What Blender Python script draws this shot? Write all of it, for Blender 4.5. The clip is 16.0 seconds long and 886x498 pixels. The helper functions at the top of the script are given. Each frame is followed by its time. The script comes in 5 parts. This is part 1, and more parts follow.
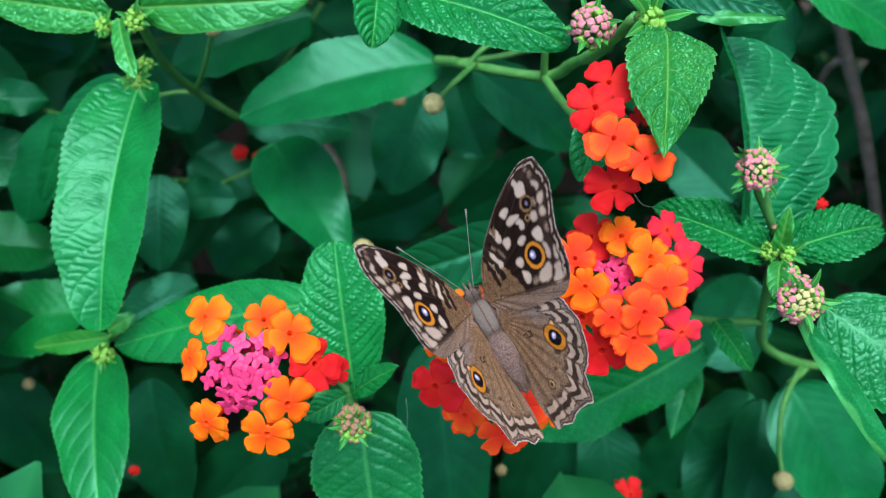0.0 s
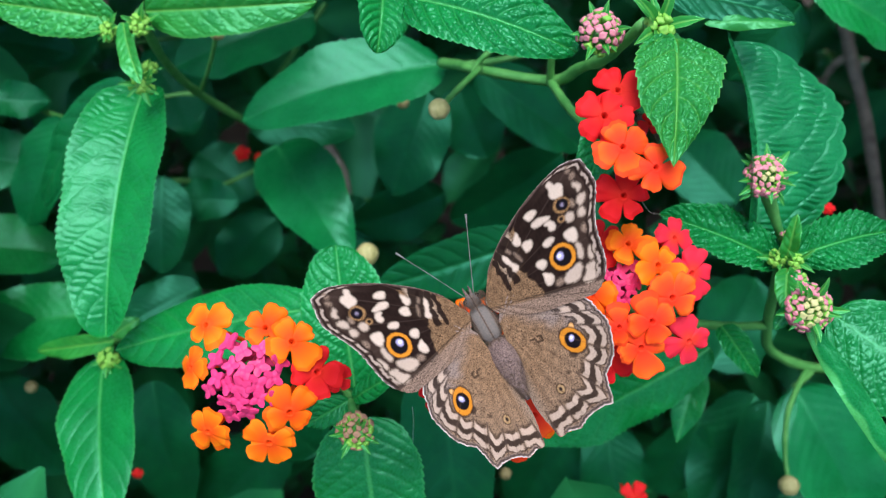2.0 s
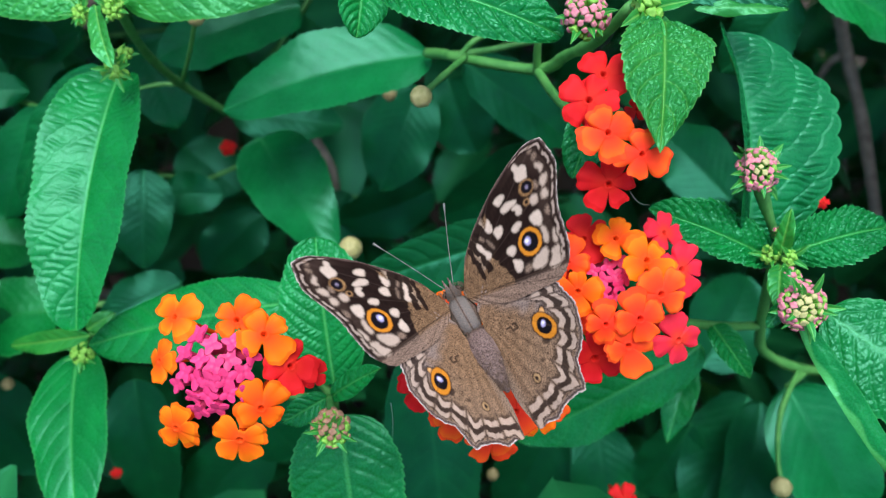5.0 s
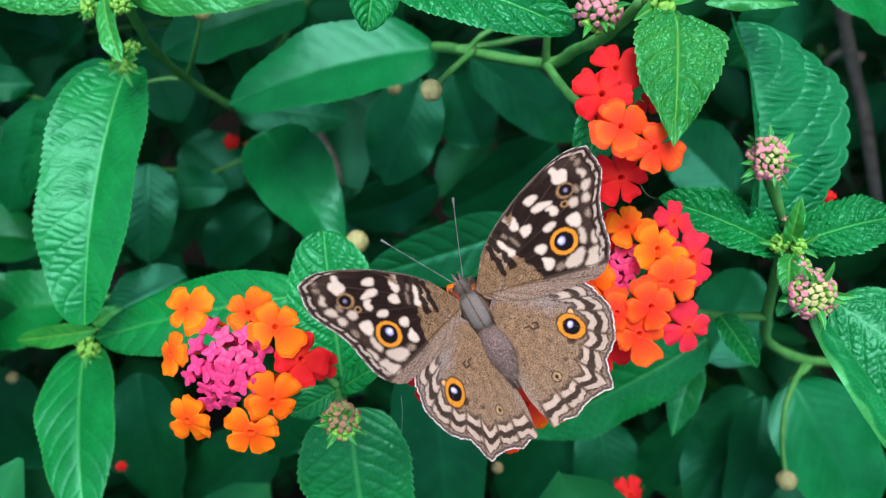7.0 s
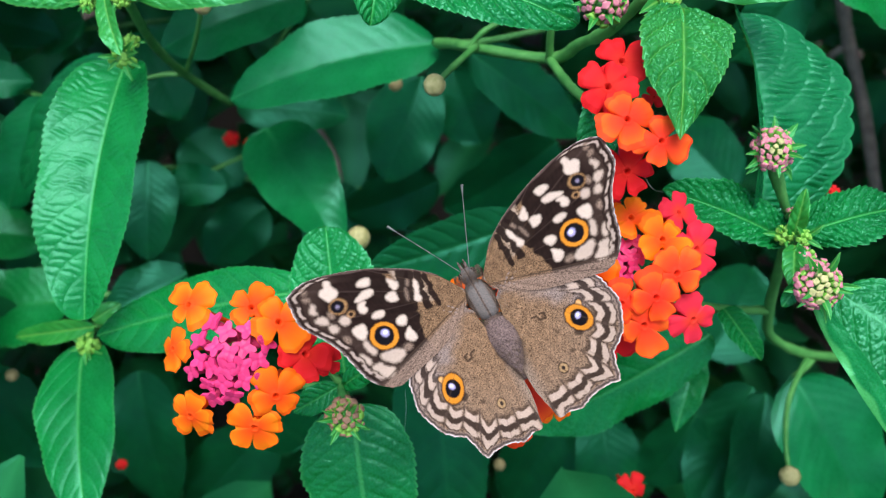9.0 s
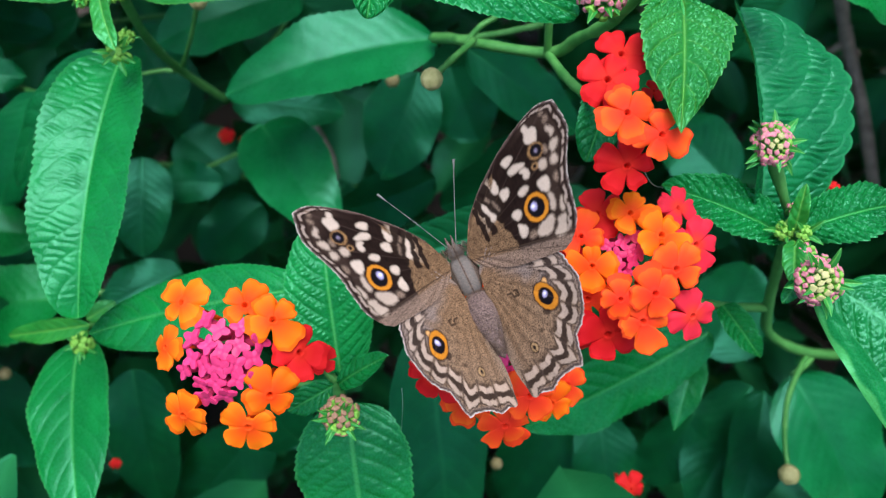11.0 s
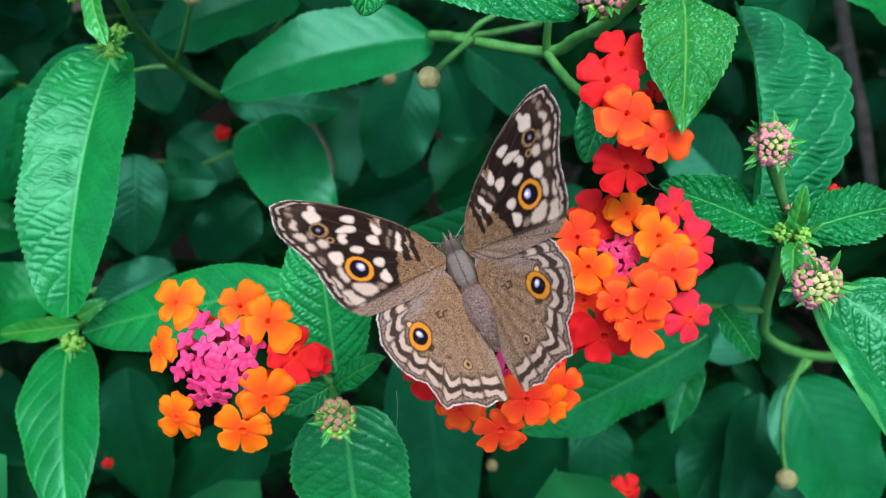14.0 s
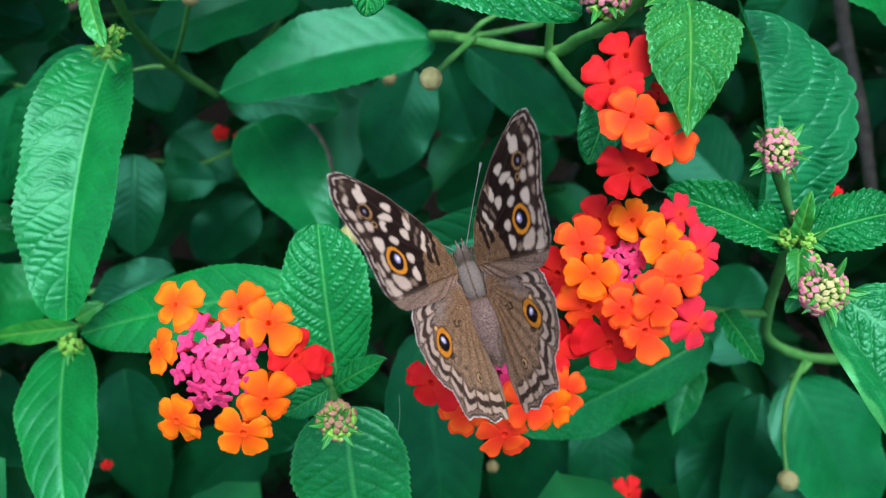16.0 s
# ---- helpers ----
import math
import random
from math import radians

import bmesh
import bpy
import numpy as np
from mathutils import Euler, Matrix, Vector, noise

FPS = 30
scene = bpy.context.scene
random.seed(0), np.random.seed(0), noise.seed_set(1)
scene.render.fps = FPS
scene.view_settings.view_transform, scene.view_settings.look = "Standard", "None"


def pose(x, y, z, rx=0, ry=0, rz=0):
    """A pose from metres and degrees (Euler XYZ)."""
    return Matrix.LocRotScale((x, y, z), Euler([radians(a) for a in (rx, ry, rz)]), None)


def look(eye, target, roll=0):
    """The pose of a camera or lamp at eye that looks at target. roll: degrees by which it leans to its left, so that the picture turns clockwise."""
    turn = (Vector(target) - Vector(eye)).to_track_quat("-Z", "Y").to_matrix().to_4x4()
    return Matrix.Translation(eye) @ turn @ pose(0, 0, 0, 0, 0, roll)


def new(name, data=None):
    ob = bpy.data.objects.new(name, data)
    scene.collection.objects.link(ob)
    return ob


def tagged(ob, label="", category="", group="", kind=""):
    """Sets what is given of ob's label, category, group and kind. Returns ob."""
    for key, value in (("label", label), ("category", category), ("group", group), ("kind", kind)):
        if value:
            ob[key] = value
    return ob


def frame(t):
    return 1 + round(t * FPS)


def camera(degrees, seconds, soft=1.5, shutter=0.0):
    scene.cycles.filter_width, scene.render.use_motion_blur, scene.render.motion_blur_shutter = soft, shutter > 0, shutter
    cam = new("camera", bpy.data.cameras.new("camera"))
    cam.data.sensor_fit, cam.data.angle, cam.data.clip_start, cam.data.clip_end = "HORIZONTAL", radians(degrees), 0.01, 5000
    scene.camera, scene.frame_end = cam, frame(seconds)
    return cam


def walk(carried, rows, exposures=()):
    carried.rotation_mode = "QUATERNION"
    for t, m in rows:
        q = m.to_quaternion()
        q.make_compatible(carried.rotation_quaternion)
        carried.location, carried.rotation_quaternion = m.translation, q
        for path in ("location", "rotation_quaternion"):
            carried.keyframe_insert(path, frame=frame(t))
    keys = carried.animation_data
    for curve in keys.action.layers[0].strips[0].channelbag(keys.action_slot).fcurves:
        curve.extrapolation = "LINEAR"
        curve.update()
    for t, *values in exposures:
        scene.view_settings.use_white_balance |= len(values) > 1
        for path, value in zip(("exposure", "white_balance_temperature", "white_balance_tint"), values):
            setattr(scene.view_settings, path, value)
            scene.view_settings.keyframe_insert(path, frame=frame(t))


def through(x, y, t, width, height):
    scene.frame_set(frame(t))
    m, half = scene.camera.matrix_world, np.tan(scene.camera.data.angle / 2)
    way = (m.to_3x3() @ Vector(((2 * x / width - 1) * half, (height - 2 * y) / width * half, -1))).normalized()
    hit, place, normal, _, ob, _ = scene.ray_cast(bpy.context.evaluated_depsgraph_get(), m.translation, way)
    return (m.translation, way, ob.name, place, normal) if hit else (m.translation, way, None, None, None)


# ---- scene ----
# A lantana bush seen from close above. Lengths below are millimetres in the
# bush's own space: x to the side, y up the slope, z out of the foliage.
MM = 0.001
BUSH = pose(0, 0, 0.62, 40, 0, 0)
REACH = 114.56


def mm(v):
    return Vector(v) * MM


# ---- camera ----
CAMERA_PATH = [
    (0, 0.645, 0.152, 5.033, 0.499, 0.467, -0.31),
    (0.5, 0.19, 0.72, 4.925, 0.28, 0.395, -0.363),
    (1, 0.432, 0.771, 4.71, 0.25, 0.498, -0.454),
    (1.5, 0.405, 1.094, 4.637, 0.232, 0.602, -0.385),
    (2, -0.397, 2.32, 4.271, 0.092, 0.455, -0.351),
    (2.5, -0.513, 2.432, 4.078, 0.14, 0.409, -0.314),
    (3, 0.506, 2.032, 3.139, 0.302, 0.493, -0.416),
    (3.5, 1.736, 1.892, 1.975, 0.378, 0.567, -0.436),
    (4, 2.332, 1.262, 0.636, 0.447, 0.48, -0.233),
    (6.5, 0.597, -0.194, -0.176, 0.046, 0.035, 0.017),
    (7, 0, -0, -0.001, -0, 0, 0),
    (7.5, -0.402, -0.564, 0.049, 0.084, -0.047, 0.019),
    (8, -0.357, -1.615, -0.282, 0.234, -0.019, 0.156),
    (8.5, -0.651, -1.263, -0.465, 0.138, -0.101, 0.028),
    (9, -0.934, -0.965, -0.559, 0.026, -0.161, -0.09),
    (11.5, -1.045, -1.205, -2.491, -0.05, -0.461, -0.066),
    (12, -0.825, -0.163, -2.409, -0.108, -0.524, -0.198),
    (12.5, -0.247, -0.238, -2.487, -0.069, -0.474, 0.005),
    (13, -0.204, 0.014, -2.995, -0.104, -0.511, 0.07),
    (13.5, -0.696, -0.351, -3.361, -0.193, -0.635, 0.275),
    (14, -0.975, -1.032, -3.671, -0.154, -0.653, 0.296),
    (14.5, -1.456, -1.506, -3.981, -0.101, -0.713, 0.183),
    (15, -1.592, -1.267, -3.948, -0.158, -0.698, 0.127),
    (15.5, -1.647, -0.376, -4.083, -0.335, -0.725, 0.084),
    (16, -1.833, 0.01, -4.315, -0.397, -0.887, 0.258),
]
cam = camera(58, 16.0, soft=1.2)
# a small phone lens focused on the flowers
cam.data.dof.use_dof, cam.data.dof.focus_distance, cam.data.dof.aperture_fstop = True, 0.108, 28.0
walk(cam, [(t, BUSH @ Matrix.Translation(mm((0, 0, REACH))) @ pose(x * MM, y * MM, z * MM, rx, ry, rz))
           for t, x, y, z, rx, ry, rz in CAMERA_PATH], exposures=[(0.0, 1.1), (4.5, 1.05), (16.0, 1.05)])

# ---- light: bright overcast sky ----
world = bpy.data.worlds.new("sky")
scene.world = world
world.use_nodes = True
wn = world.node_tree
sky = wn.nodes.new("ShaderNodeTexSky")
sky.sky_type, sky.sun_disc = "NISHITA", False
sky.sun_elevation, sky.sun_rotation = radians(80), radians(180)
sky.air_density, sky.dust_density, sky.ozone_density = 1.0, 2.0, 1.0
wn.links.new(sky.outputs[0], wn.nodes["Background"].inputs[0])
wn.nodes["Background"].inputs[1].default_value = 0.125
sun = new("sun", bpy.data.lights.new("sun", "SUN"))
sun.data.energy, sun.data.angle, sun.data.color = 2.4, radians(40), (1.0, 0.985, 0.96)
sun.matrix_world = look((0.06, -0.3, 2.1), (0, 0, 0.6))

# ---- materials ----


def material(name):
    m = bpy.data.materials.new(name)
    m.use_nodes = True
    nt = m.node_tree
    return m, nt, nt.nodes["Principled BSDF"]


def node(nt, kind, **inputs):
    n = nt.nodes.new("ShaderNode" + kind)
    for k, v in inputs.items():
        n.inputs[k.replace("_", " ")].default_value = v
    return n


def ramp(nt, source, stops):
    r = nt.nodes.new("ShaderNodeValToRGB")
    while len(r.color_ramp.elements) < len(stops):
        r.color_ramp.elements.new(0.5)
    for e, (p, c) in zip(r.color_ramp.elements, stops):
        e.position, e.color = p, (*c, 1)
    nt.links.new(source, r.inputs[0])
    return r.outputs[0]


def noise_tex(nt, scale, detail=4.0, rough=0.55, coords="Object"):
    tc = nt.nodes.new("ShaderNodeTexCoord")
    n = node(nt, "TexNoise", Scale=scale, Detail=detail, Roughness=rough)
    nt.links.new(tc.outputs[coords], n.inputs["Vector"])
    return n.outputs["Fac"]


def blend(nt, fac, a, b, kind="MIX"):
    m = nt.nodes.new("ShaderNodeMix")
    m.data_type, m.blend_type = "RGBA", kind
    for socket, v in ((m.inputs[0], fac), (m.inputs[6], a), (m.inputs[7], b)):
        if isinstance(v, (int, float)):
            socket.default_value = v
        elif isinstance(v, tuple):
            socket.default_value = (*v, 1)
        else:
            nt.links.new(v, socket)
    return m.outputs[2]


def bump(nt, bsdf, height, strength, distance):
    b = node(nt, "Bump", Strength=strength, Distance=distance)
    nt.links.new(height, b.inputs["Height"])
    nt.links.new(b.outputs[0], bsdf.inputs["Normal"])


def leaf_material(name, dark, light, vein, rough=0.36, through=0.16, vary=0.22, gloss=0.45, sheen=(0.3, 1.0, 0.68)):
    m, nt, p = material(name)
    a = ramp(nt, noise_tex(nt, 160, 3), [(0.35, dark), (0.7, light)])
    info = nt.nodes.new("ShaderNodeObjectInfo")
    tone = ramp(nt, info.outputs["Random"], [(0.0, (1 - vary,) * 3), (1.0, (1.0, 1.0, 1.0))])
    a = blend(nt, 1.0, a, tone, "MULTIPLY")
    attr = nt.nodes.new("ShaderNodeAttribute")
    attr.attribute_name = "vein"
    a = blend(nt, attr.outputs["Fac"], a, vein)
    fine = noise_tex(nt, 2600, 2)
    nt.links.new(a, p.inputs["Base Color"])
    nt.links.new(ramp(nt, fine, [(0.3, (rough - 0.07,) * 3), (0.75, (rough + 0.12,) * 3)]), p.inputs["Roughness"])
    p.inputs["Specular IOR Level"].default_value = gloss
    p.inputs["Specular Tint"].default_value = (*sheen, 1)
    mid = noise_tex(nt, 950, 3, 0.6)
    both = nt.nodes.new("ShaderNodeMath")
    both.operation = "MULTIPLY_ADD"
    nt.links.new(mid, both.inputs[0])
    both.inputs[1].default_value = 1.1
    nt.links.new(fine, both.inputs[2])
    bump(nt, p, both.outputs[0], 0.28, 0.0002)
    t = nt.nodes.new("ShaderNodeBsdfTranslucent")
    nt.links.new(blend(nt, 0.5, a, (0.12, 0.4, 0.03)), t.inputs["Color"])
    mix = nt.nodes.new("ShaderNodeMixShader")
    mix.inputs[0].default_value = through
    nt.links.new(p.outputs[0], mix.inputs[1])
    nt.links.new(t.outputs[0], mix.inputs[2])
    nt.links.new(mix.outputs[0], nt.nodes["Material Output"].inputs["Surface"])
    return m


def plain_material(name, dark, light, scale, rough=0.5, relief=0.0002, fine=None, spec=0.4):
    m, nt, p = material(name)
    n = noise_tex(nt, scale)
    c = ramp(nt, n, [(0.3, dark), (0.7, light)])
    info = nt.nodes.new("ShaderNodeObjectInfo")
    c = blend(nt, 1.0, c, ramp(nt, info.outputs["Random"], [(0.0, (0.82,) * 3), (1.0, (1.0, 1.0, 1.0))]), "MULTIPLY")
    nt.links.new(c, p.inputs["Base Color"])
    p.inputs["Roughness"].default_value = rough
    p.inputs["Specular IOR Level"].default_value = spec
    bump(nt, p, noise_tex(nt, fine or scale * 5, 3), 0.4, relief)
    return m


def petal_material(name, throat, middle, rim):
    """Petals: colour runs from the throat to the rim, by the mesh's own distance from its middle."""
    m, nt, p = material(name)
    attr = nt.nodes.new("ShaderNodeAttribute")
    attr.attribute_name = "reach"
    wob = noise_tex(nt, 700, 2)
    add = nt.nodes.new("ShaderNodeMath")
    add.operation = "MULTIPLY_ADD"
    nt.links.new(wob, add.inputs[0])
    add.inputs[1].default_value = 0.25
    nt.links.new(attr.outputs["Fac"], add.inputs[2])
    # first stop darkens the throat's hole by colour, as shade in a recess
    c = ramp(nt, add.outputs[0], [(0.15, tuple(k * 0.75 for k in throat)), (0.19, throat), (0.36, throat), (0.66, middle), (0.95, rim), (1.14, middle)])
    info = nt.nodes.new("ShaderNodeObjectInfo")
    c = blend(nt, 1.0, c, ramp(nt, info.outputs["Random"], [(0.0, (0.97, 0.72, 0.85)), (1.0, (1.0, 1.1, 1.0))]), "MULTIPLY")
    nt.links.new(c, p.inputs["Base Color"])
    p.inputs["Roughness"].default_value = 0.6
    p.inputs["Specular IOR Level"].default_value = 0.12
    bump(nt, p, noise_tex(nt, 1800, 2), 0.3, 0.0002)
    t = nt.nodes.new("ShaderNodeBsdfTranslucent")
    nt.links.new(c, t.inputs["Color"])
    mix = nt.nodes.new("ShaderNodeMixShader")
    mix.inputs[0].default_value = 0.3
    nt.links.new(p.outputs[0], mix.inputs[1])
    nt.links.new(t.outputs[0], mix.inputs[2])
    nt.links.new(mix.outputs[0], nt.nodes["Material Output"].inputs["Surface"])
    return m


LEAF = leaf_material("leaf_green", (0.002, 0.145, 0.027), (0.004, 0.21, 0.04), (0.06, 0.36, 0.09), rough=0.27, gloss=0.47, sheen=(0.34, 1.0, 0.8))
# the leaf green darkened to stand in for shade inside the bush
LEAF_SHADED = leaf_material("leaf_shaded_green", (0.002, 0.058, 0.018), (0.003, 0.092, 0.026), (0.015, 0.16, 0.05), rough=0.34, gloss=0.45, sheen=(0.2, 1.0, 0.76))
LEAF_MID = leaf_material("leaf_blue_green", (0.002, 0.13, 0.034), (0.004, 0.185, 0.048), (0.03, 0.28, 0.09), rough=0.3, gloss=0.5, sheen=(0.34, 1.0, 0.84))
LEAF_YOUNG = leaf_material("leaf_young", (0.012, 0.2, 0.028), (0.03, 0.28, 0.038), (0.14, 0.4, 0.07), rough=0.33, through=0.22, gloss=0.7)
STEM = plain_material("stem_green", (0.04, 0.22, 0.045), (0.1, 0.34, 0.085), 300, 0.5)
STEM_WOOD = plain_material("stem_wood", (0.13, 0.115, 0.1), (0.3, 0.27, 0.24), 220, 0.8, 0.0006)
SEED = plain_material("seed_head", (0.25, 0.26, 0.09), (0.44, 0.41, 0.2), 900, 0.6)
SEED_BROWN = plain_material("seed_head_brown", (0.24, 0.2, 0.09), (0.42, 0.36, 0.17), 900, 0.7)
BUD_PINK = plain_material("bud_pink", (0.52, 0.13, 0.21), (0.58, 0.3, 0.31), 500, 0.6)
BUD_GREEN = plain_material("bud_green", (0.12, 0.4, 0.04), (0.28, 0.54, 0.1), 500, 0.6)
BUD_PALE = plain_material("bud_pale_green", (0.36, 0.38, 0.14), (0.5, 0.46, 0.24), 500, 0.6)
BUD_FADED = plain_material("bud_faded", (0.27, 0.13, 0.1), (0.3, 0.22, 0.11), 500, 0.7)
STAR = plain_material("star_pink", (0.58, 0.022, 0.13), (0.68, 0.045, 0.19), 400, 0.55)
TUBE = plain_material("tube_magenta", (0.36, 0.012, 0.06), (0.5, 0.025, 0.11), 400, 0.6)
ORANGE = petal_material("petal_orange", (0.84, 0.075, 0.008), (0.9, 0.14, 0.006), (0.93, 0.22, 0.008))
ORANGE_RED = petal_material("petal_orange_red", (0.82, 0.045, 0.016), (0.88, 0.075, 0.016), (0.92, 0.15, 0.016))
RED = petal_material("petal_red", (0.66, 0.02, 0.014), (0.66, 0.012, 0.016), (0.74, 0.018, 0.026))
ROSE = petal_material("petal_rose_red", (0.8, 0.05, 0.03), (0.8, 0.03, 0.06), (0.82, 0.035, 0.07))
SOIL = plain_material("soil", (0.016, 0.011, 0.008), (0.045, 0.032, 0.023), 30, 0.95, 0.004, 160)

# ---- building blocks ----


def mesh_from(name, verts, faces, mat, attr=None, values=None, smooth=True):
    me = bpy.data.meshes.new(name)
    me.from_pydata([tuple(v) for v in verts], [], [tuple(f) for f in faces])
    if smooth:
        me.polygons.foreach_set("use_smooth", [True] * len(me.polygons))
    if attr:
        a = me.attributes.new(attr, "FLOAT", "POINT")
        a.data.foreach_set("value", np.asarray(values, dtype=np.float32).ravel())
    me.materials.append(mat)
    me.update()
    return me


def part(name, me, parent, m=None, label=""):
    ob = new(name, me)
    ob.parent = parent
    ob.matrix_basis = m or Matrix()
    return tagged(ob, label=label)


def grid_faces(n, k, wrap=False):
    """Quads of n rows by k columns of points; wrap closes each row."""
    out = []
    for i in range(n - 1):
        for j in range(k if wrap else k - 1):
            a, b = i * k + j, i * k + (j + 1) % k
            out.append((a, b, b + k, a + k))
    return out


def spline(points, steps):
    """A smooth line through the points."""
    p = [np.array(q, float) for q in points]
    p = [2 * p[0] - p[1]] + p + [2 * p[-1] - p[-2]]
    out = []
    for i in range(1, len(p) - 2):
        for s in np.linspace(0, 1, steps, endpoint=False):
            a, b, c, d = p[i - 1:i + 3]
            out.append(0.5 * (2 * b + (c - a) * s + (2 * a - 5 * b + 4 * c - d) * s * s + (3 * b - a - 3 * c + d) * s ** 3))
    out.append(p[-2])
    return np.array(out)


def tube_mesh(name, points, r0, r1, mat, sides=8, steps=6, knob=0.06, square=0.0, seed=0):
    rng = np.random.default_rng(seed)
    line = spline(points, steps) if len(points) > 2 else np.array([np.array(points[0], float) * (1 - s) + np.array(points[1], float) * s for s in np.linspace(0, 1, 5)])
    tang = np.gradient(line, axis=0)
    tang /= np.linalg.norm(tang, axis=1)[:, None] + 1e-9
    side = np.cross(tang[0], (0.3, 0.2, 1.0))
    verts, n = [], len(line)
    for i in range(n):
        side = side - tang[i] * (side @ tang[i])
        side /= np.linalg.norm(side) + 1e-9
        up = np.cross(tang[i], side)
        r = (r0 + (r1 - r0) * i / (n - 1)) * (1 + knob * rng.normal())
        for j in range(sides):
            a = 2 * math.pi * j / sides
            q = r * (1 + square * math.cos(4 * a))
            verts.append((line[i] + q * (math.cos(a) * side + math.sin(a) * up)) * MM)
    faces = grid_faces(n, sides, True)
    faces += [tuple(range(sides))[::-1], tuple(range((n - 1) * sides, n * sides))]
    return mesh_from(name, verts, faces, mat)


def ripple(x, y, seed):
    """A smooth uneven field between about -1 and 1."""
    r = np.random.default_rng(seed)
    out = 0
    for k in range(5):
        d, f = r.uniform(0, 6.28), r.uniform(0.6, 1.7)
        out = out + np.sin((x * math.cos(d) + y * math.sin(d)) * f + r.uniform(0, 6.28))
    return out / 5 ** 0.5


def leaf_mesh(name, length, width, mat, bend=30.0, fold=14.0, cup=0.0, pairs=7, quilt=0.5, wrinkle=0.5, tooth=0.05,
              fat=0.5, point=0.66, wave=0.4, res=(70, 44), seed=0, twist=0.0, climb=None, weave=1.2, rib=1.0, rim=0.3,
              lateral=0.14, crenate=False, pebble=0.0, grain=(1.15, 1.15), ladder=(0.35, 0.94)):
    """A lantana leaf along +y from its base to its tip, face up (+z): toothed rim, side veins that leave the
    midrib and curve forward in sunk grooves, cross veins like rungs between them, a puckered blade."""
    rng = np.random.default_rng(seed)
    nu, nv = res
    u = np.linspace(0, 1, nu)[:, None]
    v = np.linspace(-1, 1, nv)[None, :]
    v = np.sign(v) * np.abs(v) ** 0.9
    prof = np.maximum(u, 1e-6) ** fat * np.maximum(1 - u, 0) ** point
    prof = prof / prof.max()
    teeth = max(8, int(length / 1.25))
    saw = np.mod(u * teeth + 0.15 * np.sin(u * 31 + seed), 1.0)
    if crenate:
        saw = 1.15 * np.abs(np.sin(u * length / 3.3 * math.pi)) ** 0.7
    half = width / 2 * (prof * (1 + tooth * (saw - 0.6) * (prof > 0.12)) + 0.012)
    uneven = 0.035 * np.sin(u * 8.3 + seed + np.sign(v) * 1.3) + 0.02 * np.sin(u * 19 + 2 * seed - np.sign(v))
    half = half * (1 + uneven * np.clip(prof * 3 - 0.4, 0, 1))
    av, side = np.abs(v), np.sign(v)
    x, ay = v * half, u * length + 0 * v
    ax = np.abs(x)
    rise = climb if climb is not None else 0.62 * width / length
    q = (u * (1.02 + rise) - rise * (0.62 * av + 0.38 * av ** 2.6) * np.clip(0.55 + prof * 0.6, 0, 1)) * pairs
    q = q + 0.1 * ripple(x * 0.35, ay * 0.35, seed) + np.where(v > 0, 0.38, 0.0)
    part_of = np.mod(q, 1.0)
    off = np.minimum(part_of, 1 - part_of) * length / pairs * 0.8
    groove = np.exp(-(off / (0.22 + 0.012 * width)) ** 2)
    bulge = np.sin(math.pi * part_of) ** 0.36
    k = np.floor(q) + 40 * (v > 0)
    fade = np.clip(av * 5, 0, 1) * np.clip((1 - av) * 6, 0, 1) * np.clip(prof * 2.5, 0, 1)
    z = quilt * (0.8 * bulge - 0.35 * groove) * fade
    # rungs: wavy, broken, out of step from one panel to the next
    step = (ladder[0] * ax + ladder[1] * ay) / weave + np.mod(k * 0.618, 1.0) + 0.3 * ripple(x * 0.8, ay * 0.8, seed + 3) + 0.1 * ripple(x * 1.7, ay * 1.7, seed + 4)
    rung = np.abs(np.sin(math.pi * step)) ** 0.45
    depth = np.clip(0.62 + 0.5 * ripple(x * 0.55, ay * 0.9, seed + 5), 0.08, 1.2)
    z = z + wrinkle * 0.42 * (rung - 0.8) * depth * bulge ** 2 * fade
    if pebble:
        bx, by = x + 0.25 * ripple(x, ay, seed + 7), ay + 0.25 * ripple(x, ay, seed + 8)
        cells = [noise.voronoi(Vector((p * grain[0], r * grain[1], seed)))[0] for p, r in zip(bx.ravel(), by.ravel())]
        dome = np.array([min(1.0, (d[1] - d[0]) * 2.2) for d in cells]).reshape(bx.shape)
        z = z + pebble * dome ** 0.7 * (0.35 + 0.65 * bulge) * fade
    z = z - 0.5 * rib * quilt * np.exp(-(av / 0.05) ** 2)
    ph = rng.uniform(0, 6.28, 4)
    z = z + wave * av ** 2 * (np.sin(u * 7 + ph[0] + side * ph[1]) + 0.5 * np.sin(u * 17 + ph[2] + side * ph[3]))
    fr = math.radians(fold)
    xx = x * np.cos(fr)
    z = z + ax * np.sin(fr) - cup * (x / (width / 2)) ** 2 * width / 2
    # bow the midrib as an arc whose chord lies on +y
    b = math.radians(bend)
    if abs(b) > 1e-3:
        r = length / (2 * math.sin(b / 2))
        a = (u - 0.5) * b
        cy, cz = r * np.sin(a) + length / 2, r * np.cos(a) - r * math.cos(b / 2)
        ny, nz = np.sin(a), np.cos(a)
    else:
        cy, cz, ny, nz = u * length, 0 * u, 0 * u, 1 + 0 * u
    tw = math.radians(twist) * (u - 0.3)
    xt, zt = xx * np.cos(tw) - z * np.sin(tw), xx * np.sin(tw) + z * np.cos(tw)
    pts = np.stack([xt + 0 * cy, cy + ny * zt, cz + nz * zt], -1).reshape(-1, 3) * MM
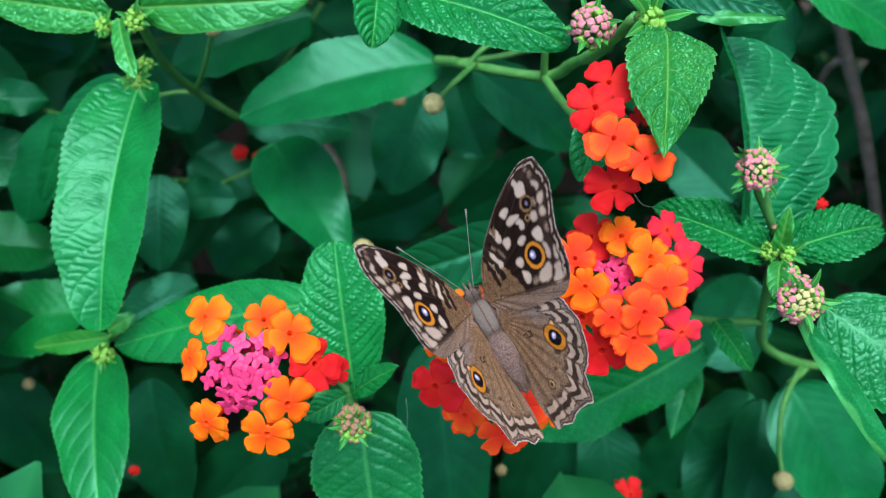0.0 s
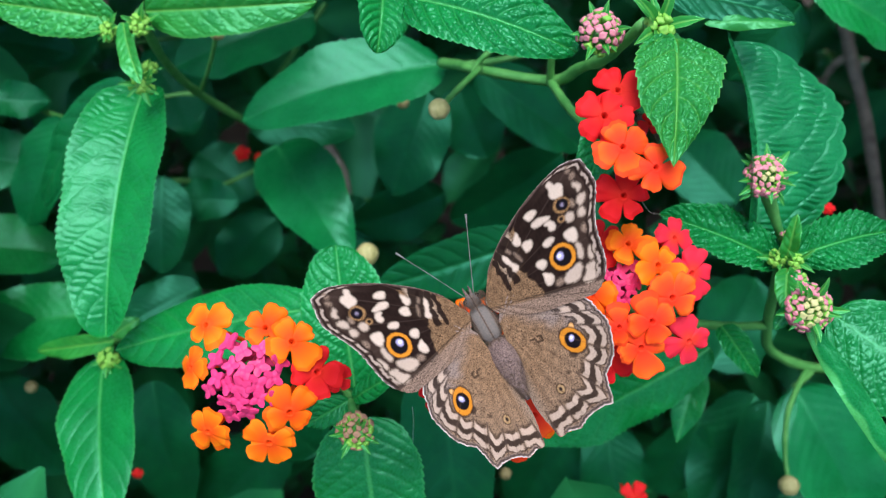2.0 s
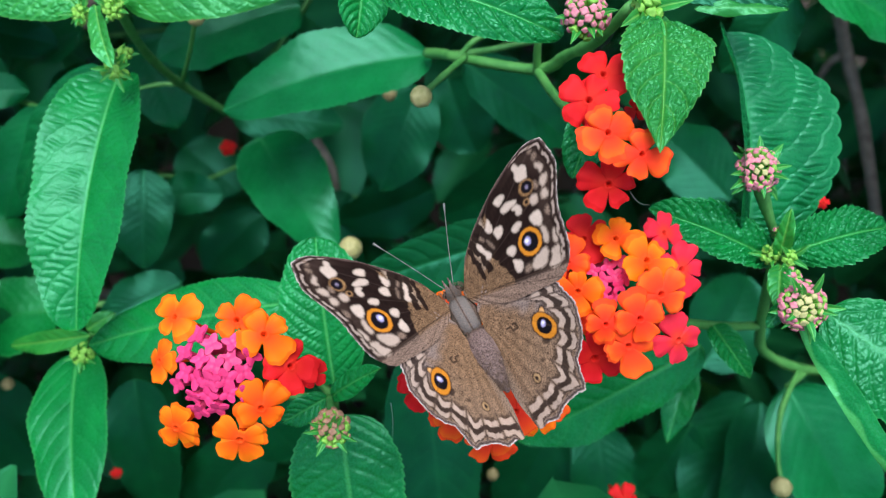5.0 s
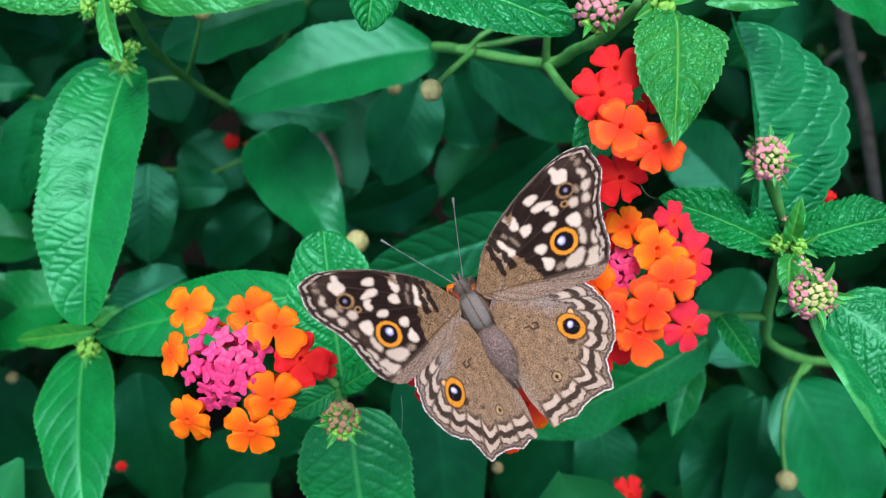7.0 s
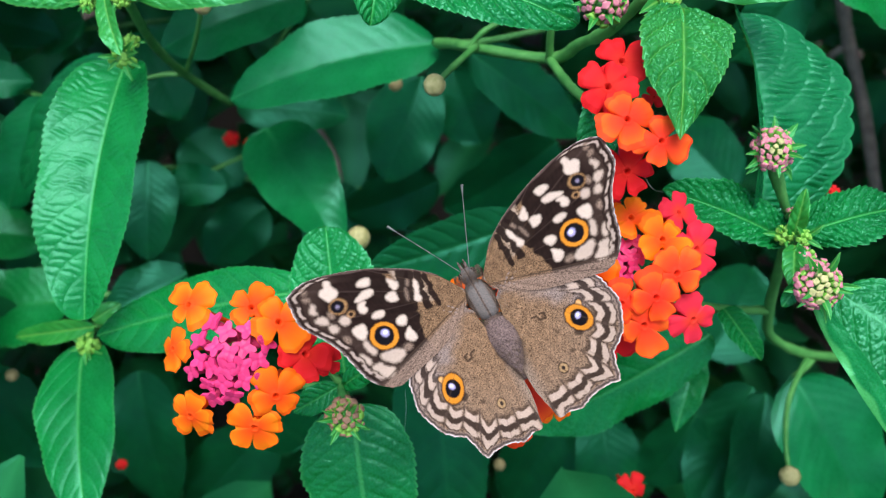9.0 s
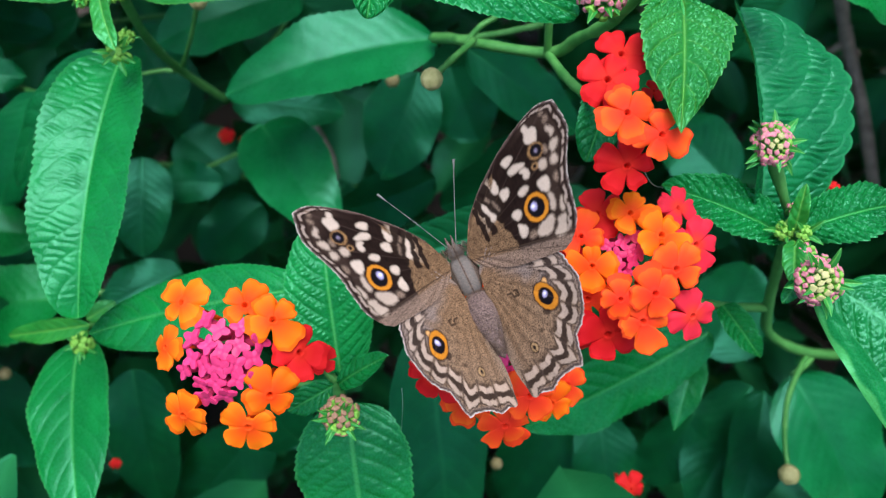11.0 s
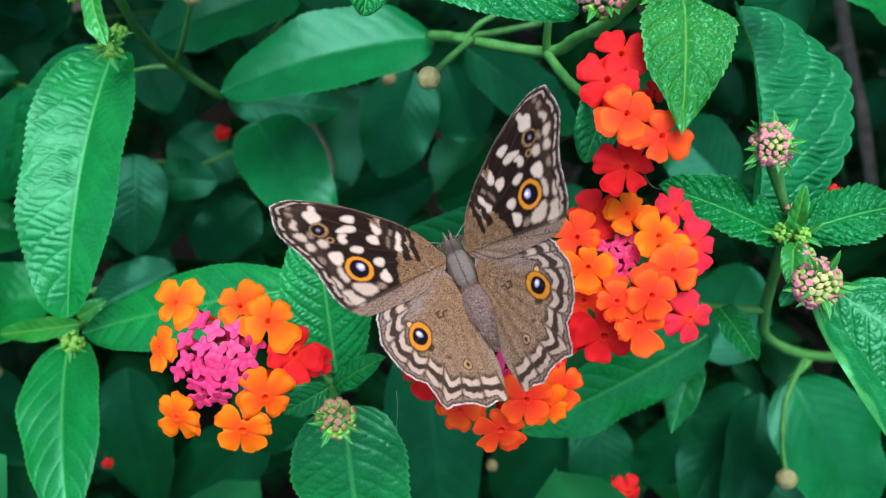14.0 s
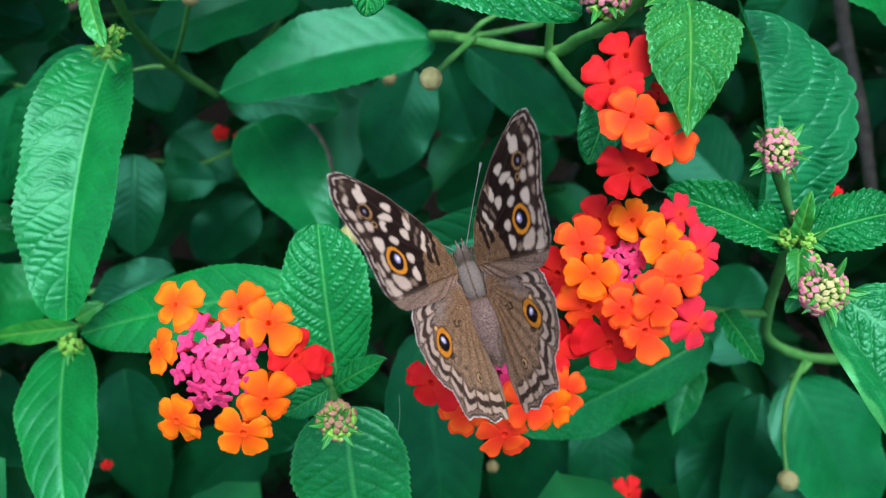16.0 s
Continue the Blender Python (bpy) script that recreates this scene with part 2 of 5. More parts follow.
    vein = np.maximum(np.exp(-(ax / (0.1 + 0.009 * width * (1.1 - u))) ** 2) * 0.9 * rib, lateral * rib * np.exp(-(off / 0.2) ** 2) * (av < 0.9))
    vein = np.clip(np.maximum(vein, rim * (av > 0.972)), 0, 1)
    if rim > 0.5:
        vein = np.maximum(vein, rim * np.clip((v - 0.35 + 0.2 * np.sin(u * 23)) * 4, 0, 1))
    return mesh_from(name, pts, grid_faces(nu, nv), mat, "vein", vein)


def aim(base, tip, face=(0, 0, 1), roll=0.0):
    """The pose whose +y runs from base to tip and whose +z leans to face."""
    y = (Vector(tip) - Vector(base)).normalized()
    z = Vector(face)
    z = (z - y * z.dot(y)).normalized()
    x = y.cross(z)
    m = Matrix((x, y, z)).transposed().to_4x4()
    return Matrix.Translation(mm(base)) @ m @ pose(0, 0, 0, 0, roll, 0)


leaf_seed = [10]


def leaf(parent, base, tip, width, mat=None, face=(0, 0, 1), roll=0.0, label="", **shape):
    leaf_seed[0] += 1
    length = (Vector(tip) - Vector(base)).length
    me = leaf_mesh("leaf", length, width, mat or LEAF, seed=leaf_seed[0], **shape)
    org = parent["at"]
    return part("leaf", me, parent, Matrix.Translation(-mm(org)) @ aim(base, tip, face, roll), label)


def stem(parent, points, r0, r1, mat=None, name="stem", label=""):
    leaf_seed[0] += 1
    me = tube_mesh(name, points, r0, r1, mat or STEM, square=0.06, seed=leaf_seed[0])
    return part(name, me, parent, Matrix.Translation(-mm(parent["at"])), label)


def shoot(name, at, label, category="plant", group="lantana shoots"):
    ob = new(name)
    ob.empty_display_size = 0.01
    ob["at"] = at
    ob.matrix_basis = BUSH @ Matrix.Translation(mm(at))
    return tagged(ob, label, category, group)


# ---- flowers ----


def floret_mesh(name, mat, lobes, seed, droop=0.1):
    """An open floret of radius 1, face up: broad uneven lobes at the given angles parted by narrow notches,
    a raised ring round the throat's small hole, a narrow tube below."""
    rng = np.random.default_rng(seed)
    na = 112
    a = np.linspace(0, 2 * math.pi, na, endpoint=False)
    centre = np.radians(np.sort(np.array(lobes, float) % 360))
    n = len(centre)
    gap = np.diff(np.r_[centre, centre[0] + 2 * math.pi])
    gain, tilt, tint = rng.uniform(0.8, 1.16, n), rng.normal(0, 0.09, n), rng.uniform(-1, 1, n)
    rim, mine = np.full(na, 0.3), np.zeros(na, int)
    for i in range(n):
        d = (a - centre[i] + math.pi) % (2 * math.pi) - math.pi
        wide = np.where(d > 0, gap[i], gap[i - 1]) / 2
        wide = np.minimum(wide, 0.92)
        e = np.abs(d) / wide
        r = gain[i] * (0.38 + 0.62 * np.clip(1 - e ** 4.2, 0, None) ** 0.5) - 0.03 * np.exp(-((e - rng.uniform(0, 0.3)) / 0.2) ** 2)
        r = np.where(e < 1, r, 0)
        mine = np.where(r > rim, i, mine)
        rim = np.maximum(rim, r)
    rim = rim + 0.025 * np.sin(a * 11 + seed) + 0.014 * np.sin(a * 23 + 2 * seed)
    hinge = tilt[mine] * np.clip((rim - 0.4) * 2.5, 0, 1)
    ph = rng.uniform(0, 6.28, 3)
    verts, reach = [], []
    rings = (0.03, 0.06, 0.09, 0.12, 0.15, 0.19, 0.24, 0.31, 0.4, 0.5, 0.6, 0.7, 0.79, 0.87, 0.94, 1.0)
    for s in rings:
        rr = s * (1 + (rim - 1) * s ** 0.7)
        lift = -0.3 * math.exp(-(s / 0.06) ** 2) + 0.03 * math.exp(-((s - 0.14) / 0.05) ** 2) - droop * s ** 2.4
        near = np.abs((a - centre[mine] + math.pi) % (2 * math.pi) - math.pi)
        bow = -0.07 * s ** 1.5 * np.clip(near / 0.8, 0, 1) ** 2
        edge = 0.05 * s ** 5 * np.sin(9 * a + ph[1]) + 0.05 * s * s * np.sin(2 * a + ph[2])
        z = lift + hinge * s ** 1.5 + bow + edge
        for j in range(na):
            verts.append((rr[j] * math.cos(a[j]) * MM, rr[j] * math.sin(a[j]) * MM, z[j] * MM))
            reach.append(s * (0.82 + 0.12 * rim[j]) + 0.16 * tint[mine[j]] * s * (s < 0.97))
    faces = grid_faces(len(rings), na, True)
    first = len(verts)
    for i, (r, z) in enumerate(((0.13, -0.25), (0.15, -0.7), (0.12, -1.5), (0.10, -2.6))):
        for j in range(10):
            t = 2 * math.pi * j / 10
            verts.append(((r * math.cos(t) + 0.018 * i * i) * MM, r * math.sin(t) * MM, z * MM))
            reach.append(0.1)
    faces += [tuple(first + k for k in f) for f in grid_faces(4, 10, True)]
    return mesh_from(name, verts, faces, mat, "reach", reach)


floret_count = [0]


def floret(parent, at, normal, radius, mat, lobes):
    """A floret on its head; the lobes' angles are seen from above, in the bush's space."""
    floret_count[0] += 1
    me = floret_mesh("floret", mat, lobes, 40 + floret_count[0])
    z = Vector(normal).normalized()
    x = (Vector((1, 0, 0)) - z * z.x).normalized()
    m = Matrix((x, z.cross(x), z)).transposed().to_4x4()
    ob = part("floret", me, parent, Matrix.Translation(mm(at)) @ m)
    ob.scale = (radius,) * 3
    return ob


def star_mesh():
    """A closed pink floret: four-pointed folded star on a tube."""
    verts, n = [], 24
    rings = ((0.02, 0.0, 0.0), (0.3, 0.07, 0.15), (1.02, 0.06, 0.42), (1.04, -0.16, 0.42), (0.4, -0.5, 0.1), (0.5, -1.3, 0.0), (0.72, -3.2, 0.0))
    for r, z, spike in rings:
        for j in range(n):
            a = 2 * math.pi * j / n
            k = r * (1 - spike + spike * 1.25 * abs(math.cos(2 * a)) ** 2)
            verts.append((k * math.cos(a) * MM, k * math.sin(a) * MM, (z + 0.05 * math.cos(4 * a) * r) * MM))
    faces = grid_faces(len(rings), n, True) + [tuple(range(n))[::-1]]
    me = mesh_from("star_bud", verts, faces, STAR, smooth=False)
    me.materials.append(TUBE)
    for f in me.polygons:
        f.material_index = 1 if f.center.z < -0.5 * MM else 0
    return me


STAR_MESH = star_mesh()


def flower_head(parent, at, normal, rise, florets, star_spread, stars, star_size, stalk, seed=1):
    """A head: the domed base with its stalk, open florets round it, closed stars in the middle."""
    rng = np.random.default_rng(seed)
    org = Vector(parent["at"])
    n = Vector(normal).normalized()
    top, foot = Vector(at), Vector(at) - n * rise
    me = tube_mesh("flower_head", [stalk, foot - n * 4, foot, foot + n * rise * 0.45], 0.7, 2.6, STEM, sides=10, seed=seed)
    head = part("flower_head", me, parent, Matrix.Translation(-mm(org)), "flat-topped flower head of many small florets")
    for p, lean, radius, mat, lobes in florets:
        out = (Vector(p) - foot).normalized()
        floret(head, p, n * (1 - 0.6 * lean) + out * 0.6 * lean, radius * 1.13, mat, lobes)
    turn = n.to_track_quat("Z", "Y").to_matrix()
    for k in range(stars):
        r, a = star_spread * math.sqrt((k + 0.4) / stars), k * 2.39996 + 0.4
        p = top + turn @ Vector((r * math.cos(a), r * math.sin(a), -r * r / (star_spread * 3.4)))
        p += Vector(rng.normal(0, 0.12, 3))
        d = (p - (foot - n * rise * 0.4)).normalized()
        m = Matrix.Translation(mm(p)) @ d.to_track_quat("Z", "Y").to_matrix().to_4x4() @ pose(0, 0, 0, rng.normal(0, 6), rng.normal(0, 6), rng.uniform(0, 90))
        ob = part("star_bud", STAR_MESH, head, m)
        ob.scale = (star_size * rng.uniform(0.88, 1.12),) * 3
    return head


def small_bud_mesh(mat):
    """One unopened floret of a bud head: blunt, faintly squared knob on a stub."""
    rings = ((0.04, 0.3), (0.4, 0.42), (0.78, 0.34), (0.95, 0.0), (0.82, -0.5), (0.55, -1.6))
    verts = []
    for r, z in rings:
        for j in range(10):
            a = 2 * math.pi * j / 10
            k = r * (1 + 0.2 * math.cos(4 * a))
            verts.append((k * math.cos(a) * MM, k * math.sin(a) * MM, z * MM))
    me = mesh_from("floret_bud", verts, grid_faces(len(rings), 10, True) + [tuple(range(10))[::-1]], mat)
    me.materials.append(BUD_GREEN)
    for f in me.polygons:
        f.material_index = 1 if f.center.z < -0.2 * MM else 0
    return me


BUD_MESHES = {k: small_bud_mesh(m) for k, m in (("pink", BUD_PINK), ("green", BUD_GREEN), ("faded", BUD_FADED), ("pale", BUD_PALE))}
BRACT = {}


def bract_mesh(mat):
    if mat.name not in BRACT:
        BRACT[mat.name] = leaf_mesh("bract", 10.0, 3.6, mat, bend=35, fold=25, pairs=3, quilt=0.1, wrinkle=0.1, tooth=0, fat=0.35, point=0.9, wave=0.1, res=(12, 9), seed=3)
    return BRACT[mat.name]


def bud_head(parent, at, normal, radius, count, inner, outer, bracts, stalk, seed=1, tall=0.75, bract_len=1.0, name="bud_head", green_core=0.4, mixed=0.05):
    rng = np.random.default_rng(seed)
    org = Vector(parent["at"])
    n = Vector(normal).normalized()
    foot = Vector(at) - n * radius * tall
    pts = [stalk, (Vector(stalk) + foot) / 2 - n * 0.5, foot - n * 0.6, foot + n * radius * 0.3] if stalk else [foot - n * 2, foot - n, foot, foot + n * radius * 0.3]
    me = tube_mesh(name, pts, 0.55, radius * 0.55, STEM, seed=seed)
    head = part(name, me, parent, Matrix.Translation(-mm(org)), "rounded head of unopened buds with green bracts")
    turn = n.to_track_quat("Z", "Y").to_matrix()
    size = radius * 1.3 / math.sqrt(count)
    for k in range(count):
        c = 1 - (k + 0.5) / count * 1.02
        s, a = math.sqrt(max(0.0, 1 - c * c)), k * 2.39996
        d = turn @ Vector((s * math.cos(a), s * math.sin(a), c))
        p = foot + turn @ Vector((s * math.cos(a) * radius, s * math.sin(a) * radius, c * radius * tall)) * rng.uniform(0.9, 1.08)
        mesh = BUD_MESHES[(inner if k < count * green_core else outer) if rng.uniform() > mixed else "green"]
        ob = part("floret_bud", mesh, head, Matrix.Translation(mm(p)) @ d.to_track_quat("Z", "Y").to_matrix().to_4x4() @ pose(0, 0, 0, 0, 0, rng.uniform(0, 90)))
        ob.scale = (size * rng.uniform(0.75, 1.2), size * rng.uniform(0.75, 1.2), size * rng.uniform(0.8, 1.3))
    for k in range(bracts):
        a = 2 * math.pi * k / bracts + rng.uniform(-0.45, 0.45)
        out = turn @ Vector((math.cos(a), math.sin(a), rng.uniform(-0.2, 0.9)))
        b = foot + out * radius * 0.5
        ob = part("bract", bract_mesh(LEAF_YOUNG), head, aim(b, b + out, n))
        ob.scale = (radius * bract_len * rng.uniform(0.75, 1.3) * 0.1,) * 3
    return head


def seed_head(parent, at, radius, mat, stalk=None, stalk_r=0.4, name="seed_head"):
    """A bare round head left after flowering, pitted all over, on its thin stalk."""
    org = Vector(parent["at"])
    bm = bmesh.new()
    bmesh.ops.create_icosphere(bm, subdivisions=4, radius=radius * MM)
    for v in bm.verts:
        d = v.co.normalized()
        pit = max(abs(math.sin(d.x * 9 + d.y * 4)), abs(math.sin(d.y * 10 - d.z * 5)), abs(math.sin(d.z * 9 + d.x * 5)))
        v.co = v.co * (0.93 + 0.08 * pit) + d * noise.noise(d * 2.0) * radius * MM * 0.06
    for f in bm.faces:
        f.smooth = True
    me = bpy.data.meshes.new(name)
    bm.to_mesh(me)
    bm.free()
    me.materials.append(mat)
    head = part(name, me, parent, Matrix.Translation(mm(at) - mm(org)), "round spent flower head")
    if stalk:
        pts = [Vector(stalk[0]), *[Vector(s) for s in stalk[1:]], Vector(at)]
        sm = tube_mesh("stalk", [p - Vector(at) for p in pts], stalk_r * 1.1, stalk_r * 0.85, STEM, seed=7)
        part("stalk", sm, head)
    return head


# ---- ground ----
bm = bmesh.new()
side, n = 40.0, 90
rows = []
for i in range(n + 1):
    for j in range(n + 1):
        x, y = [(abs(k / n * 2 - 1) ** 3) * math.copysign(side, k / n * 2 - 1) for k in (i, j)]
        rows.append((x, y, 0.03 * noise.noise(Vector((x * 1.3, y * 1.3, 0))) + 0.008 * noise.noise(Vector((x * 9, y * 9, 2)))))
ground = new("ground", mesh_from("ground", rows, grid_faces(n + 1, n + 1), SOIL))
tagged(ground, "bare dark brown soil under the bush", "ground", kind="structure")

# ---- the shoot with the orange and pink head ----
s_left = shoot("flowering_shoot", (-43.4, -29.3, -45.4), "lantana shoot with orange and pink flower head above toothed leaves")
stem(s_left, [(-17.3, -67.2, -55.4), (-18.2, -33.8, -35.4), (-18.5, -25, -27.4), (-22.2, -19.7, -25.4)], 0.9, 0.7)
stem(s_left, [(-18.5, -25, -27.4), (-26.1, -24.6, -25.4), (-32.5, -22, -15.4)], 0.7, 0.6)
flower_head(s_left, (-29.6, -15.8, 8.1), (-0.05, 0.0, 1.0), 5.0, [
    ((-35.3, -8.3, 5.0), 0.59, 3.1, ORANGE, (135, 40, 215, 300)),
    ((-38.1, -14.6, 3.0), 0.61, 2.6, ORANGE, (165, 90, 355, 255)),
    ((-26.5, -8.6, 6.0), 0.52, 3.4, ORANGE, (65, 150, 210, 350)),
    ((-22.6, -10.5, 6.8), 0.55, 3.6, ORANGE, (40, 120, 205, 325)),
    ((-19.3, -15.0, 5.4), 0.63, 3.4, RED, (95, 175, 280, 340)),
    ((-16.7, -16.5, 3.0), 0.65, 2.0, RED, (30, 110, 250, 330)),
    ((-22.9, -20.4, 7.2), 0.49, 3.5, ORANGE, (120, 40, 320, 200)),
    ((-26.0, -24.8, 6.2), 0.57, 3.5, ORANGE, (150, 220, 295, 0)),
    ((-34.7, -23.3, 6.0), 0.58, 3.2, ORANGE, (155, 75, 0, 300, 228)),
], 5.9, 20, 1.42, (-32.5, -22, -15.4), 4)
leaf(s_left, (-17.6, -22.5, -25.4), (-20.8, 3.2, -24.4), 15.4, bend=28, fold=6, quilt=0.3, wrinkle=0.7, weave=0.85, pairs=8, climb=0.38, fat=0.5, point=0.5, lateral=0.05, res=(150, 100), label="puckered green leaf with deep veins", pebble=0.12)
leaf(s_left, (-17.4, -23.8, -20.4), (-8.5, -18, -13.4), 4.6, LEAF, face=(0, 0.5, 1), bend=25, fold=12, pairs=6, quilt=0.3, wrinkle=0.2)
leaf(s_left, (-17.9, -23.6, -19.4), (-25.5, -27.9, -19.4), 5.0, LEAF, bend=30, fold=16, pairs=5, quilt=0.3, wrinkle=0.2)
leaf(s_left, (-15.6, -26.4, -18.4), (-12.4, -52.8, -21.4), 19.0, LEAF, face=(0, -0.2, 1), bend=30, fold=-4, pairs=7, quilt=0.25, wrinkle=0.5, weave=1.4, climb=0.34, res=(120, 76), fat=0.42, lateral=0.05)
bud_head(s_left, (-14.8, -25.2, -0.2), (0, -0.15, 1), 2.7, 34, "faded", "faded", 10, (-17.8, -23.8, -20.4), 8, bract_len=0.9, green_core=0.2, mixed=0.15, tall=0.6)
leaf(s_left, (-21.9, -7.7, -23.4), (-65.1, -16.9, -35.4), 13.6, LEAF, face=(-0.15, 0.35, 1), bend=30, fold=-6, pairs=9, quilt=0.4, wrinkle=0.2, res=(110, 60), fat=0.6)

# ---- the shoot with the large red and orange head ----
s_right = shoot("flowering_shoot", (75.8, -25.3, -65.4), "lantana shoot with red and orange flower head and pink buds")
stem(s_right, [(115.2, -29.5, -95.4), (90.4, -27.4, -80.4), (75.6, -21.8, -70.4), (69.6, -14.5, -57.4), (62.4, -5.2, -35.4), (56.7, 2, -17.4)], 1.25, 0.9)
stem(s_right, [(69.6, -14.5, -57.4), (57.2, -13.5, -45.4), (41.2, -10.8, -25.4), (31.8, -9.1, -15.4)], 0.9, 0.8)
flower_head(s_right, (26.2, -2.9, -2.6), (0.02, -0.05, 1.0), 7.0, [
    ((22.6, 3.2, -4.5), 0.57, 3.3, RED, (100, 190, 285, 20)),
    ((26.7, 3.2, -1.5), 0.50, 3.3, ORANGE, (60, 165, 245, 0)),
    ((34.8, 4.1, -5.5), 0.63, 3.0, ROSE, (80, 160, 250, 5)),
    ((30.8, 0.0, 0.0), 0.38, 3.6, ORANGE, (45, 118, 205, 335)),
    ((36.8, -1.4, -3.5), 0.54, 3.9, ROSE, (0, 70, 165, 315)),
    ((19.8, -0.2, -2.5), 0.54, 3.4, ORANGE_RED, (150, 215, 350, 80)),
    ((21.0, -4.4, -0.3), 0.42, 3.2, ORANGE, (5, 95, 170, 265)),
    ((32.7, -4.8, 0.6), 0.32, 3.8, ORANGE_RED, (345, 35, 125, 225)),
    ((29.4, -8.2, 1.8), 0.24, 3.7, ORANGE_RED, (110, 190, 20, 300)),
    ((24.6, -9.0, 1.6), 0.32, 3.0, ORANGE_RED, (90, 180, 268, 10)),
    ((28.1, -12.2, 0.2), 0.40, 3.8, ORANGE_RED, (295, 205, 110, 5)),
    ((36.5, -11.8, -4.2), 0.58, 3.4, ROSE, (0, 275, 215, 100)),
    ((20.9, -9.2, -3.0), 0.46, 3.9, ORANGE_RED, (160, 240, 0, 80)),
    ((24.2, -14.5, -4.5), 0.54, 4.4, RED, (165, 265, 330, 75)),
    ((17.1, -4.6, -7.5), 0.60, 3.8, RED, (120, 200, 290, 30)),
    ((19.4, -15.1, -9.0), 0.65, 3.7, RED, (150, 230, 320, 60)),
], 3.2, 9, 1.2, (31.8, -9.1, -15.4), 6)
bud_head(s_right, (49.3, 13.7, -4.4), (0.05, 0.1, 1), 3.3, 58, "pale", "pink", 13, (55.5, 3.8, -15.4), 11, bract_len=1.0, green_core=0.06, tall=0.62)
bud_head(s_right, (53.1, -6.7, 2.1), (0.1, -0.1, 1), 3.5, 62, "pale", "pink", 13, (54.9, 0.1, -11.4), 12, bract_len=0.95, green_core=0.2, tall=0.62)
leaf(s_right, (52.0, 3.9, -18.4), (50.0, 39.2, -23.4), 32.0, LEAF_MID, face=(0.75, 0.2, 1), bend=34, fold=28, quilt=0.2, wrinkle=2.4, pairs=3, pebble=0.0, weave=1.25, climb=1.0, tooth=0.05, crenate=True, lateral=0.0, ladder=(0.1, 1.0), res=(220, 150), fat=0.45, point=0.5, label="large puckered green leaf with cross wrinkles")
leaf(s_right, (54.1, 0.1, -13.4), (34.5, 8.1, -13.4), 9.6, LEAF, face=(-0.05, 0.45, 1), bend=26, fold=16, quilt=0.5, wrinkle=0.4, pebble=0.34, pairs=8, weave=0.8, climb=0.34, tooth=0.09, lateral=0.0, res=(150, 100), label="bright green toothed leaf")
leaf(s_right, (55.9, 1, -11.4), (73.2, 5.1, -15.4), 9.6, LEAF, face=(0.1, 0.45, 1), bend=42, fold=10, quilt=0.45, wrinkle=0.3, pebble=0.45, pairs=7, weave=0.8, climb=0.34, tooth=0.1, lateral=0.0, fat=0.45, point=0.55, res=(150, 100))
leaf(s_right, (62.3, -8.4, -12.4), (84.8, -27.3, -6.4), 17.5, LEAF, face=(0.1, -0.2, 1), roll=-10, bend=22, fold=-6, quilt=0.2, wrinkle=0.9, pebble=0.2, rib=0.3, pairs=7, weave=1.1, climb=0.4, res=(150, 100), fat=0.5)
leaf(s_right, (55.3, -9.4, -5.4), (67.8, -31.8, -1.4), 3.5, LEAF, face=(-0.25, -0.2, 0.9), bend=14, fold=-10, quilt=0.05, wrinkle=0.25, fat=0.3, point=0.3, rib=0.0, rim=0.75, tooth=0.02)
leaf(s_right, (52.1, -12.6, -35.4), (55.8, -21.2, -27.4), 5.6, LEAF, bend=20, fold=18, quilt=0.35, wrinkle=0.3)
leaf(s_right, (53.6, 0.1, -9.4), (53.8, 7.7, -5.4), 3.0, LEAF_YOUNG, face=(-0.4, 0, 1), bend=30, fold=28, quilt=0.2, wrinkle=0.2, pairs=5, res=(40, 24))
leaf(s_right, (53, -0.8, -7.4), (51, -7.4, -3.4), 3.6, LEAF_YOUNG, face=(-0.5, 0, 1), bend=20, fold=24, quilt=0.2, wrinkle=0.2, pairs=5, res=(40, 24))
leaf(s_right, (51.6, -6.6, -3.4), (49.3, -9.9, -3.4), 2.6, LEAF, face=(-0.3, 0, 1), bend=20, fold=24, quilt=0.1, wrinkle=0.1, pairs=4, res=(30, 20))
bud_head(s_right, (52.3, 0.8, -8.4), (0, 0, 1), 1.5, 12, "green", "green", 6, None, 21, bract_len=1.6)
bud_head(s_right, (54.4, 0.3, -6.4), (0.2, 0, 1), 1.2, 10, "green", "green", 6, None, 22, bract_len=1.9)
bud_head(s_right, (54.4, 4.3, -10.4), (0, 0.2, 1), 1.0, 8, "pink", "pink", 3, None, 23)
bud_head(s_right, (54.4, -2.5, -5.4), (0.2, 0.2, 1), 1.4, 10, "pink", "pink", 5, None, 24)

# ---- the upper shoot, with red and orange florets trailing down ----
s_upper = shoot("flowering_shoot", (18.7, 33.7, -30.7), "lantana shoot with trailing red and orange florets and leaves")
stem(s_upper, [(-2, 43.7, -58.4), (1.8, 40.9, -48.4), (5, 38.2, -40.4), (18.7, 33.7, -30.7), (22.5, 33.7, -20.4), (25.7, 33.5, -10.4), (28.9, 35.9, -0.4)], 1.1, 0.9)
stem(s_upper, [(18.7, 33.7, -30.7), (20.6, 26.8, -20.4), (22.9, 20.4, -7.4), (24.7, 17, 0.6)], 0.9, 0.7)
stem(s_upper, [(18.7, 33.7, -30.7), (18.2, 36.7, -25.4), (18.2, 40.2, -20.4)], 0.8, 0.6)
stem(s_upper, [(24.2, 16.7, 2.6), (24.8, 12.9, 1.6), (25.8, 9.1, -1.4)], 0.9, 0.8, TUBE)
